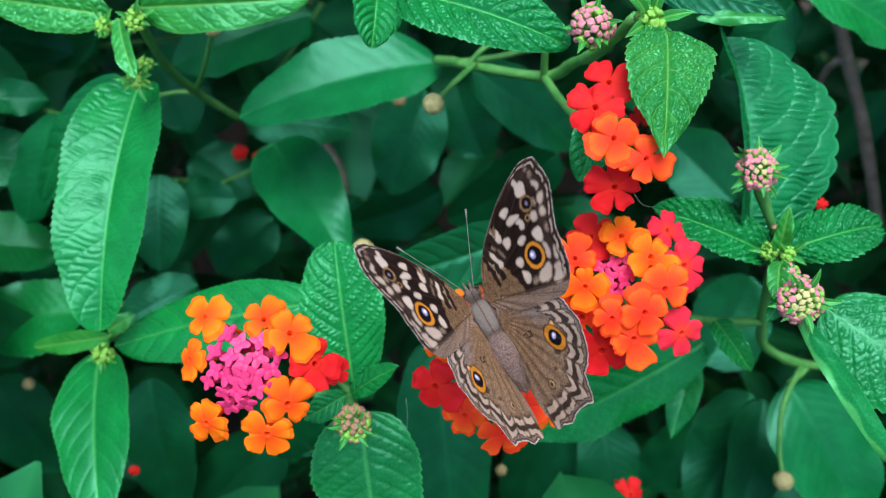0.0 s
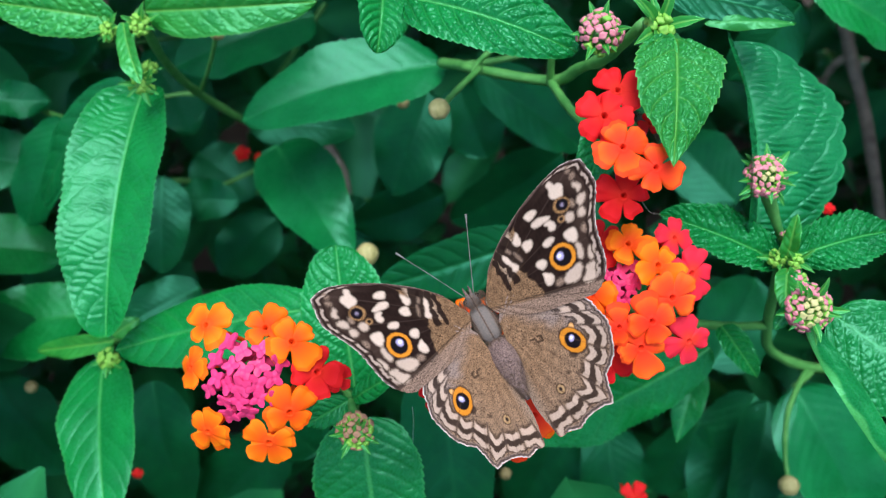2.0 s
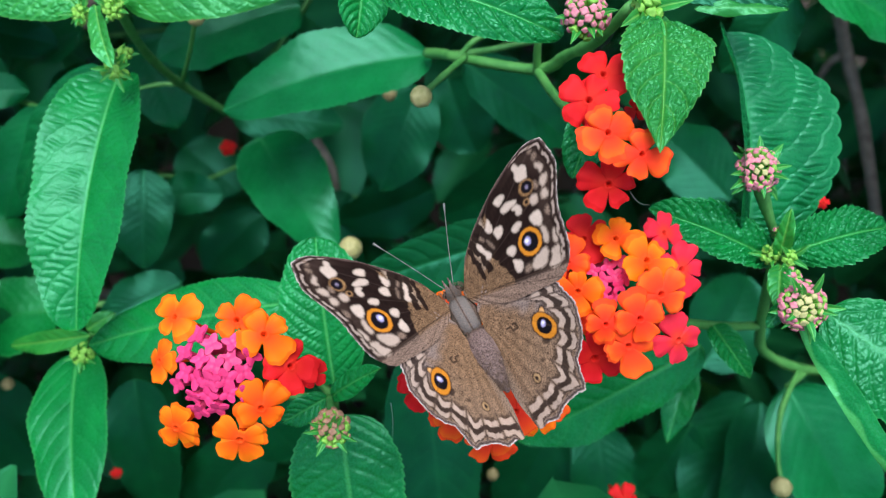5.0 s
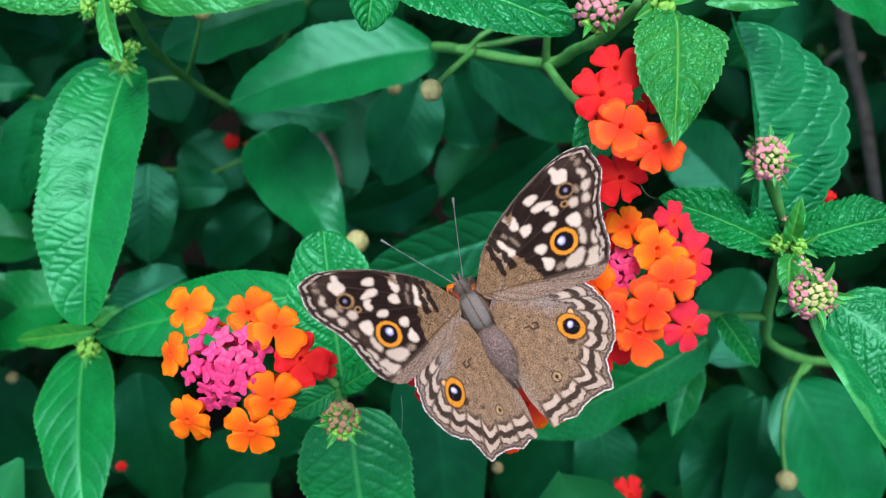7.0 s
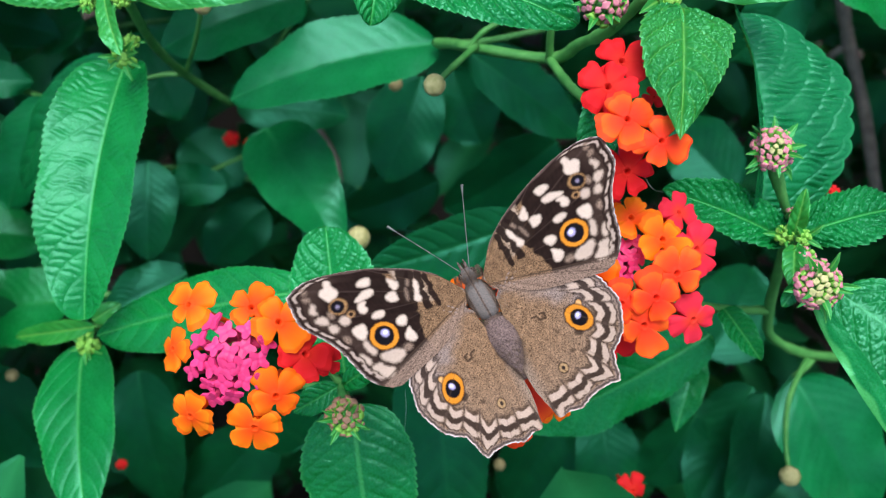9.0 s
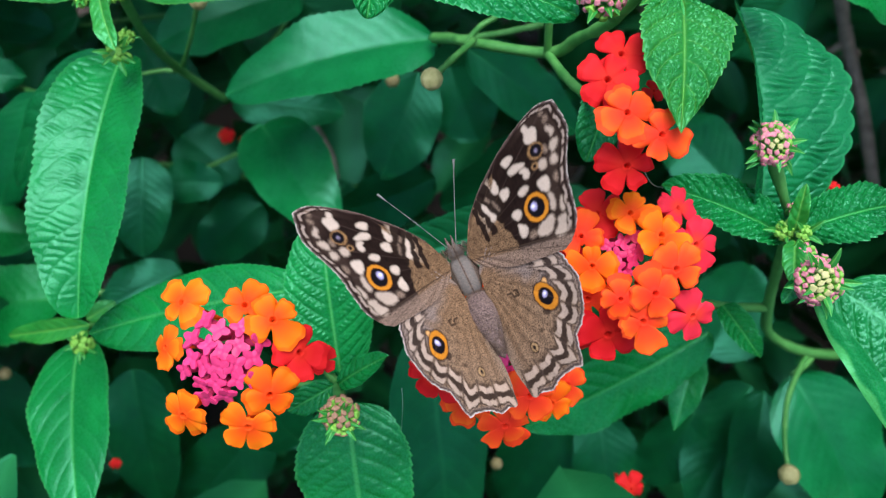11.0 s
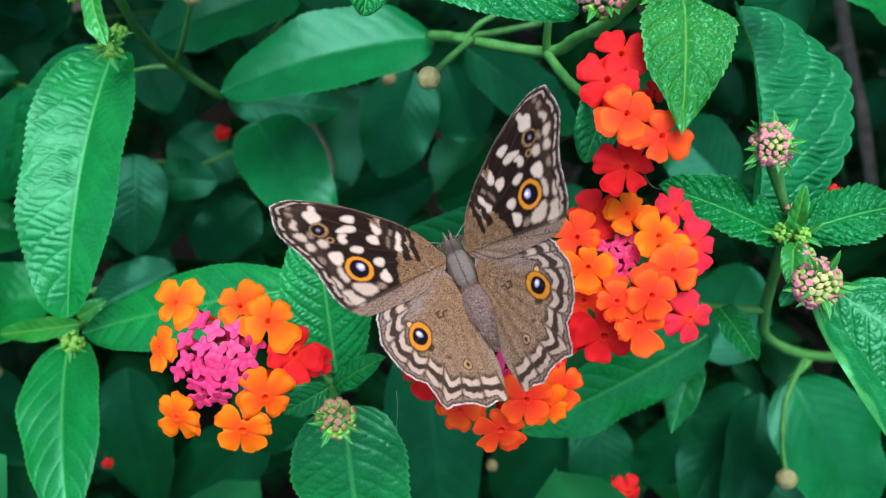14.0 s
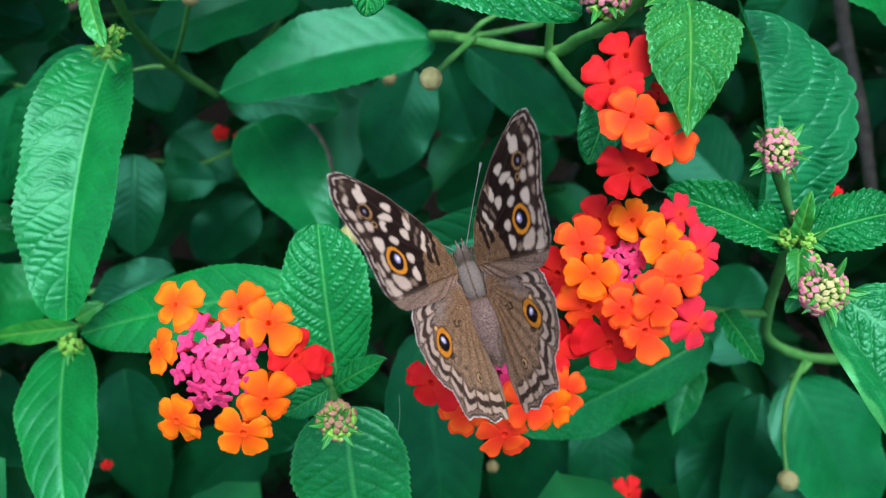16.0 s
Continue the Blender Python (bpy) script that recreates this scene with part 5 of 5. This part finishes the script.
HIND_VEINS = [(12.84, -3.23), (12.99, -5.32), (12.71, -7.43), (11.9, -10.44), (10.35, -12.43), (8.57, -14.35), (6.12, -15.55), (3.11, -16.22), (-0.03, -16.71)]
HIND_EYE, HIND_RING, HIND_DOT, HIND_MARK = [(8.7, -7.48), (3.74, -12.14), (5.9, -10.82), (4.17, -5.08)]


def paint_hind(px, py, rho, span, inset):
    w = wobble(px, py, 2.0, 0.4, 8)
    w2 = wobble(px, py, 6.0, 0.5, 11)
    w3 = wobble(px, py, 13.0, 0.5, 14)
    tan = np.array(SCALE_TAN) * (1 + 0.12 * wobble(px, py, 3.0, 1.0, 9) + np.random.default_rng(2).normal(0, 0.24, px.shape))[..., None]
    col = tan * np.array((0.97, 0.93, 0.88))
    col = lay(col, np.clip((rho - 0.4) * 2.6, 0, 1), (0.185, 0.128, 0.093), 0.6)
    # greyer front third, fold along the body
    turn = np.degrees(np.arctan2(py - HIND_EDGE[0][1], px - HIND_EDGE[0][0]))
    spot = math.degrees(math.atan2(HIND_EYE[1] - HIND_EDGE[0][1], HIND_EYE[0] - HIND_EDGE[0][0]))
    col = lay(col, np.clip((turn - spot - 4 + 6 * w) / 12, 0, 1) * np.clip(rho * 3 - 0.5, 0, 1), (0.2, 0.158, 0.148), 0.85)
    col = lay(col, np.clip((spot - 46 - turn) / 9, 0, 1) * np.clip(rho * 3 - 0.5, 0, 1), (0.205, 0.158, 0.132), 0.7)
    rim = np.clip((span - 0.2) / 0.06, 0, 1) * np.clip((0.74 - span) / 0.015, 0, 1)
    # cells between the veins: each band sags towards the rim in the middle of a cell
    root = np.array(HIND_EDGE[0])
    marks = np.unwrap([math.atan2(q[1] - root[1], q[0] - root[0]) for q in HIND_VEINS])
    here = np.arctan2(py - root[1], px - root[0])
    here = marks[0] + (here - marks[0] + math.pi) % (2 * math.pi) - math.pi
    up = np.argsort(marks)
    cell = np.interp(here, marks[up], np.arange(len(marks))[up].astype(float))
    arch = np.abs(np.sin(math.pi * cell))
    d = inset + 0.5 * (arch - 0.6) + 0.16 * w + 0.14 * w2 + 0.07 * w3

    def band(a, b, soft=0.16):
        return np.clip((d - a) / soft + 0.5, 0, 1) * np.clip((b - d) / soft + 0.5, 0, 1) * rim
    pale = np.array((0.39, 0.295, 0.24)) * (1 + 0.12 * w3)[..., None]
    col = lay(col, band(3.2, 3.75, 0.35) * np.clip(0.3 + arch + 0.6 * w, 0, 1), BROWN, 0.75)
    col = lay(col, band(2.4, 3.25) * np.clip(0.2 + 1.3 * arch, 0, 1), pale, 0.92)
    col = lay(col, band(1.65, 2.45, 0.2), BROWN, 0.95)
    col = lay(col, band(0.95, 1.65) * np.clip(0.35 + 1.2 * arch, 0, 1), pale * 0.92, 0.9)
    col = lay(col, band(0.78, 1.0, 0.16), BROWN, 0.9)
    col = lay(col, np.clip((0.72 - inset) / 0.14, 0, 1) * rim, (0.19, 0.14, 0.12), 0.85)
    col = lay(col, np.exp(-((inset - 0.34 + 0.05 * w2) / 0.13) ** 2) * rim, (0.03, 0.022, 0.024), 0.9)
    col = lay(col, np.clip(1.3 - arch / 0.2, 0, 1) * (d < 3.9) * (d > 0.3) * rim, (0.05, 0.034, 0.028), 0.75)
    col = lay(col, np.clip((0.19 - inset) / 0.1, 0, 1) * rim * np.clip(1.1 * arch + 0.15 + 0.9 * w3, 0, 1), (0.58, 0.53, 0.51), 0.95)
    x, y = HIND_EYE
    col = lay(col, inside(px, py, x + 0.75, y + 1.55, 0.55, 0.9, -30, 0.2), INK, 0.8)
    col = lay(col, inside(px, py, x + 0.7, y + 1.4, 0.42, 0.7, -30, 0.2), (0.55, 0.29, 0.11))
    col = lay(col, inside(px, py, x - 0.9, y - 1.6, 0.6, 0.5, -40, 0.25), DARK, 0.8)
    col = eyespot(col, px + 0.05 * w2, py + 0.05 * w3, x, y, 1.5, 1.28, 28, (0.0, 0.2))
    x, y = HIND_RING
    col = lay(col, inside(px, py, x, y, 0.72, 0.78, 0, 0.1), DARK, 0.75)
    col = lay(col, inside(px, py, x, y, 0.56, 0.62, 0, 0.12), (0.28, 0.18, 0.095))
    col = lay(col, inside(px, py, x, y, 0.24, 0.28, 0, 0.3), INK)
    col = lay(col, inside(px, py, *HIND_DOT, 0.35, 0.3, 0, 0.4), DARK, 0.6)
    x, y = HIND_MARK
    col = lay(col, np.clip((0.13 - line_distance(px, py, [(x - 0.9, y + 0.5), (x - 0.2, y + 0.35), (x, y - 0.25), (x + 0.75, y - 0.35), (x + 0.9, y + 0.3), (x + 0.3, y + 0.5)])) / 0.1 + 0.5, 0, 1), DARK, 0.75)
    ang = np.arctan2(py - 1.5, px)
    return lay(col, np.clip(np.cos(ang * 24) - 0.97, 0, 1) * 26, (0.07, 0.044, 0.03), 0.35)


HINGE_X, HINGE_Z, FORE_Y = 1.2, 0.8, 3.0
BUTTERFLY_PATH = [
    (0, 5.96, -9.14, 7.08, -15.93, 0.62, 28.92, 65.21, 52.29, -0.03),
    (0.5, 4.77, -8.18, 7.16, -18.57, 0.83, 29.38, 58.58, 47.63, 0.1),
    (1, 5.03, -8.6, 7.26, -15.93, 0.98, 29.15, 52.7, 41.09, 0.47),
    (1.5, 5.41, -8.83, 7.31, -14.08, 0.93, 28.51, 47.72, 34.07, 0.16),
    (2, 4.94, -8.56, 7.36, -13.59, 0.9, 29.05, 42.25, 28.15, 0.19),
    (2.5, 4.72, -8.48, 7.3, -13.43, 0.78, 28.91, 40.51, 26.95, 0.17),
    (3, 5.19, -8.96, 7.18, -14.38, 0.79, 28.75, 43.25, 27.86, -0.46),
    (3.5, 5.1, -8.84, 6.73, -18.86, 0.51, 29.86, 47.01, 34.44, -1.25),
    (4, 4.92, -8.63, 6.41, -23.14, 0.3, 29.69, 52.84, 38.45, -1.98),
    (6.5, 4.9, -8.59, 6.89, -13.93, -0.52, 29.92, 49.51, 31.45, -0.44),
    (7, 4.8, -8.94, 6.83, -10.55, -2.75, 30.56, 47.85, 4.01, 0.9),
    (7.5, 5.26, -8.69, 7.35, -8.75, -2.12, 29.66, 42.18, 4.61, 0.43),
    (8, 5.48, -8.85, 7.56, -7.93, -1.19, 29.43, 37.33, 3.97, -0.04),
    (8.5, 5.18, -8.56, 7.68, -7.55, -0.84, 29.27, 32.89, 4.41, -0.11),
    (9, 4.87, -8.31, 7.78, -7.67, -0.8, 29.27, 31.34, 5.71, -0.11),
    (11.5, 2.89, -5.19, 6.84, -17.44, 0.09, 23.5, 52.23, 45.83, -0.66),
    (12, 3.3, -4.99, 6.95, -16.77, -0.05, 22.05, 41.9, 36.53, -0.02),
    (12.5, 3.89, -4.87, 6.98, -17.05, -0.77, 21.29, 30.18, 21.88, -0.11),
    (13, 3.29, -4.9, 6.97, -19.31, -3.07, 23.49, 22.82, 13.41, 0.54),
    (13.5, 2.86, -4.88, 6.76, -21.84, -1.95, 23.35, 26.69, 29.16, -0.15),
    (14, 2.98, -4.57, 6.4, -22.69, -1.75, 23.86, 41.12, 41.69, -0.24),
    (14.5, 3.35, -5.77, 6.67, -16.93, -2.36, 22.3, 54.25, 51.44, 0.96),
    (15, 3.46, -5.44, 6.63, -18.4, -2.79, 21, 63.67, 59.57, 0.55),
    (15.5, 3.92, -4.83, 6.5, -20.61, -2.85, 19.29, 66.73, 63.06, 0.28),
    (16, 3.78, -5.47, 6.53, -17.94, -3.28, 19.24, 62.31, 58.78, 0.83),
]

butterfly = new("butterfly")
butterfly.empty_display_size = 0.01
tagged(butterfly, "brown butterfly with orange-ringed eyespots and cream spots on wings", "butterfly")


def lathe(name, rings, mat, sides=20, flat=1.0):
    """A body part from rings of (y, radius, height) along the body."""
    verts = []
    for y, r, z in rings:
        for j in range(sides):
            a = 2 * math.pi * j / sides
            verts.append((r * math.cos(a) * MM, y * MM, (z + r * flat * math.sin(a)) * MM))
    faces = grid_faces(len(rings), sides, True) + [tuple(range(sides))[::-1], tuple(range((len(rings) - 1) * sides, len(rings) * sides))]
    return mesh_from(name, verts, faces, mat)


def smooth_rings(rings, steps=5):
    return [tuple(q) for q in spline(rings, steps)]


part("thorax", lathe("thorax", smooth_rings([(3.6, 0.5, -0.2), (3.2, 1.2, -0.15), (2.0, 1.75, 0.0), (0.4, 1.85, 0.05), (-1.2, 1.5, -0.1), (-2.1, 0.8, -0.4)]), FUR_GREY), butterfly, label="grey furry thorax")
part("abdomen", lathe("abdomen", smooth_rings([(-1.6, 0.6, -0.5), (-2.3, 1.75, -0.6), (-4.2, 2.4, -0.6), (-6.3, 2.4, -0.6), (-8.5, 1.75, -0.45), (-10.2, 0.85, -0.3), (-11.2, 0.2, -0.3)]), FUR), butterfly, label="mauve-brown furry abdomen")
head = part("head", lathe("head", smooth_rings([(5.6, 0.25, -1.0), (5.3, 0.85, -0.9), (4.6, 1.15, -0.8), (3.8, 1.05, -0.6), (3.3, 0.6, -0.5)]), FUR_GREY), butterfly)
for sx in (-1, 1):
    bm = bmesh.new()
    bmesh.ops.create_icosphere(bm, subdivisions=3, radius=0.55 * MM)
    me = bpy.data.meshes.new("eye")
    bm.to_mesh(me)
    bm.free()
    me.materials.append(EYE)
    part("eye", me, head, pose(sx * 0.85 * MM, 4.7 * MM, -0.55 * MM))
    part("palp", tube_mesh("palp", [(sx * 0.3, 5.2, -0.9), (sx * 0.4, 6.1, -0.6), (sx * 0.42, 6.7, -0.1)], 0.28, 0.08, FUR), head)
antennae = []
for root, tip in (((-0.5, 5.0, -0.2), (-6.08, 14.89, 4)), ((0.5, 5.0, -0.2), (5.07, 14.86, 4))):
    reach = Vector(tip) - Vector(root)
    mid = reach / 2 + Vector((0, 0, 0.5))
    ant = part("antenna", tube_mesh("antenna", [(0, 0, 0), mid, reach], 0.065, 0.055, HAIR, sides=6), butterfly, pose(*(mm(root))), label="thin grey antenna with a club")
    d = (reach - mid).normalized()
    part("club", tube_mesh("club", [reach - d * 1.4, reach - d * 0.5, reach], 0.09, 0.22, HAIR, sides=8), ant)
    antennae.append((ant, root))
for k, (sx, y) in enumerate(((-1, 1.8), (1, 1.8), (-1, 0.2), (1, 0.2))):
    part("leg", tube_mesh("leg", [(sx * 0.8, y, -1.2), (sx * 3.0, y + 1.2, -1.5), (sx * 3.6, y + 2.0, -4.6)], 0.2, 0.12, FUR, sides=6), butterfly)
part("proboscis", tube_mesh("proboscis", [(0, 5.4, -1.3), (0, 6.6, -2.4), (0.2, 6.0, -4.8)], 0.13, 0.08, EYE, sides=6), butterfly)


# short hairs on the body and over the wing roots
rng_fur = np.random.default_rng(21)
verts, faces = [], []
for k in range(3200):
    y = rng_fur.uniform(-10.5, 5.2)
    wide = 1.85 if y > -1.5 else 2.35 * max(0.35, 1 - ((y + 5.5) / 6.2) ** 2)
    a = rng_fur.uniform(-0.15, math.pi + 0.15)
    if -1.8 < y < 3.2 and abs(math.cos(a)) < 0.62:
        continue
    if -1.5 < y < 3.4 and rng_fur.uniform() < 0.35:
        wide *= rng_fur.uniform(1.0, 1.9)
    root = np.array((wide * math.cos(a), y, -0.3 + wide * 0.8 * math.sin(a)))
    d = np.array((0.35 * math.cos(a) + rng_fur.normal(0, 0.25), -0.9 + rng_fur.normal(0, 0.3), 0.35 * math.sin(a) + 0.1))
    tip = root + d / np.linalg.norm(d) * rng_fur.uniform(0.4, 1.2)
    q = np.cross(d, (0.2, 0.3, 1.0))
    q = q / np.linalg.norm(q) * 0.03
    n0 = len(verts)
    verts += [tuple((root - q) * MM), tuple((root + q) * MM), tuple((root + np.array((0, 0, 0.06))) * MM), tuple(tip * MM)]
    faces += [(n0, n0 + 1, n0 + 3), (n0 + 1, n0 + 2, n0 + 3), (n0 + 2, n0, n0 + 3)]
tagged(part("fur", mesh_from("fur", verts, faces, FUR_HAIR), butterfly, label="short grey-brown hairs"), kind="stuff")

wings = []
for side in (-1, 1):
    fe = [(x, y - FORE_Y) for x, y in FORE_EDGE]
    fore = part("forewing", wing_mesh("forewing", fe, np.array((0.2, 0.0)), side, lambda px, py, *r: paint_fore(px, py + FORE_Y, *r), 0.5), butterfly, label="dark brown forewing with cream spots and eyespot")
    hind = part("hindwing", wing_mesh("hindwing", HIND_EDGE, np.array(HIND_EDGE[0]) + np.array((0.1, -0.6)), side, paint_hind, 0.4, 0.3, (0.19, 0.685)), butterfly, label="tan brown hindwing with eyespot and banded scalloped rim")
    wings.append((side, fore, hind))

# ---- what moves ----
SWAY_RIGHT = [(0, -0.07, -0.19), (0.5, -0.64, 0.58), (1, -0.52, 0.37), (1.5, -0.15, -0.08), (2, -0.21, -0.09), (2.5, -0.47, -0.01), (3, -0.28, -0.06), (3.5, 0.02, -0.28), (4, -0.12, -0.73), (6.5, 0.04, -0.21), (7, 0, -0), (7.5, 0.12, -0.13), (8, 0.23, -0.39), (8.5, 0.12, -0.08), (9, -0.06, 0.38), (11.5, -0.16, 0.47), (12, -0.15, 0.65), (12.5, 0.04, 0.26), (13, -0.07, -0.12), (13.5, -0.4, -0.02), (14, -0.44, 0.6), (14.5, -0.24, 0.79), (15, 0, 0.42), (15.5, 0.16, 0.29), (16, -0.21, 0.24)]
SWAY_UPPER = [(0, -0.03, 0.1), (0.5, 0.07, 0.05), (1, 0.21, 0.09), (1.5, 0.04, 0.23), (2, -0, 0.18), (2.5, 0.2, 0.27), (3, -0.01, 0.23), (3.5, -0.17, 0.16), (4, -0.15, 0.15), (6.5, -0.01, -0.02), (7, -0, 0), (7.5, -0.06, -0.1), (8, -0.19, -0.21), (8.5, -0.07, -0.19), (9, 0.08, -0.12), (11.5, 0.07, -0.08), (12, 0.1, -0.1), (12.5, 0.03, -0.1), (13, 0.19, 0.08), (13.5, 0.24, 0.02), (14, 0.07, -0.11), (14.5, -0.03, -0.16), (15, -0.06, -0.31), (15.5, -0.02, -0.2), (16, 0.09, 0.09)]
SWAY_LEFT = [(0, 0.67, -0.18), (0.5, -0.09, -0.09), (1, 0.04, -0.06), (1.5, 0.29, -0.06), (2, 0.02, 0.14), (2.5, -0.18, 0.1), (3, 0.23, -0.07), (3.5, 0.63, 0), (4, 0.46, 0.08), (6.5, -0.05, -0.14), (7, -0, 0), (7.5, 0.13, -0.04), (8, 0.13, -0.14), (8.5, 0.04, -0.22), (9, -0.06, -0.15), (11.5, -0.16, -0.35), (12, -0.06, 0.02), (12.5, 0.35, -0.09), (13, 0.26, -0.2), (13.5, 0.17, -0.23), (14, 0.19, -0.29), (14.5, -0.06, -0.44), (15, 0.22, -0.35), (15.5, 0.16, 0.25), (16, -0.03, 0.11)]
SWAY_CORNER = [(0, -0.14, 0.16), (0.5, -0.25, 0.26), (1, -0.06, 0.07), (1.5, 0.12, 0.02), (2, 0.12, 0.24), (2.5, 0.01, 0.08), (3, -0.03, 0.12), (3.5, 0.05, 0.4), (4, -0.02, 0.47), (6.5, 0.12, -0.14), (7, 0, -0), (7.5, -0.06, 0.1), (8, -0.07, 0.06), (8.5, -0.08, 0.15), (9, -0.28, 0.11), (11.5, -0.04, -0.12), (12, -0.22, -0.02), (12.5, -0.27, 0.07), (13, -0.24, 0.05), (13.5, -0.21, 0.01), (14, -0.23, -0.04), (14.5, -0.28, 0.04), (15, 0, 0.09), (15.5, -0.16, 0.12), (16, -0.47, -0)]

# seconds, dip, swing: the antennae are lowered beside the wings late on
ANTENNA_LEFT = [(0.0, 0, 0), (11.9, 0, 0), (12.2, -6, 5), (12.5, -20, 18), (13.0, -38, 32), (15.4, -38, 32), (15.7, -24, 28), (16.0, -6, 20)]
ANTENNA_RIGHT = [(0.0, 0, 0), (11.9, 0, 0), (12.2, -2, -3), (12.5, -12, -8), (13.0, -42, -26), (15.3, -42, -26), (15.6, -16, -12), (16.0, -4, -6)]


def motions():
    walk(butterfly, [(t, BUSH @ pose(x * MM, y * MM, z * MM, rx, ry, rz)) for t, x, y, z, rx, ry, rz, *_ in BUTTERFLY_PATH])
    for side, fore, hind in wings:
        rows_fore, rows_hind = [], []
        for t, *_, left, right, sweep in BUTTERFLY_PATH:
            lift = left if side < 0 else -right
            hinge = pose(side * HINGE_X * MM, 0, HINGE_Z * MM, 0, lift, 0)
            rows_fore.append((t, hinge @ pose(0, FORE_Y * MM, 0.18 * MM, 0, 0, side * sweep)))
            rows_hind.append((t, hinge))
        walk(fore, rows_fore)
        walk(hind, rows_hind)
    for (ant, root), rows in zip(antennae, (ANTENNA_LEFT, ANTENNA_RIGHT)):
        walk(ant, [(t, pose(*mm(root), pitch, 0, yaw)) for t, pitch, yaw in rows])
    for thing, rows in ((s_right, SWAY_RIGHT), (s_upper, SWAY_UPPER), (s_left, SWAY_LEFT), (s_corner, SWAY_CORNER), (s_low, SWAY_CORNER)):
        base = Vector(thing["at"])
        walk(thing, [(t, BUSH @ Matrix.Translation(mm(base + Vector((x, y, 0))))) for t, x, y in rows])


motions()
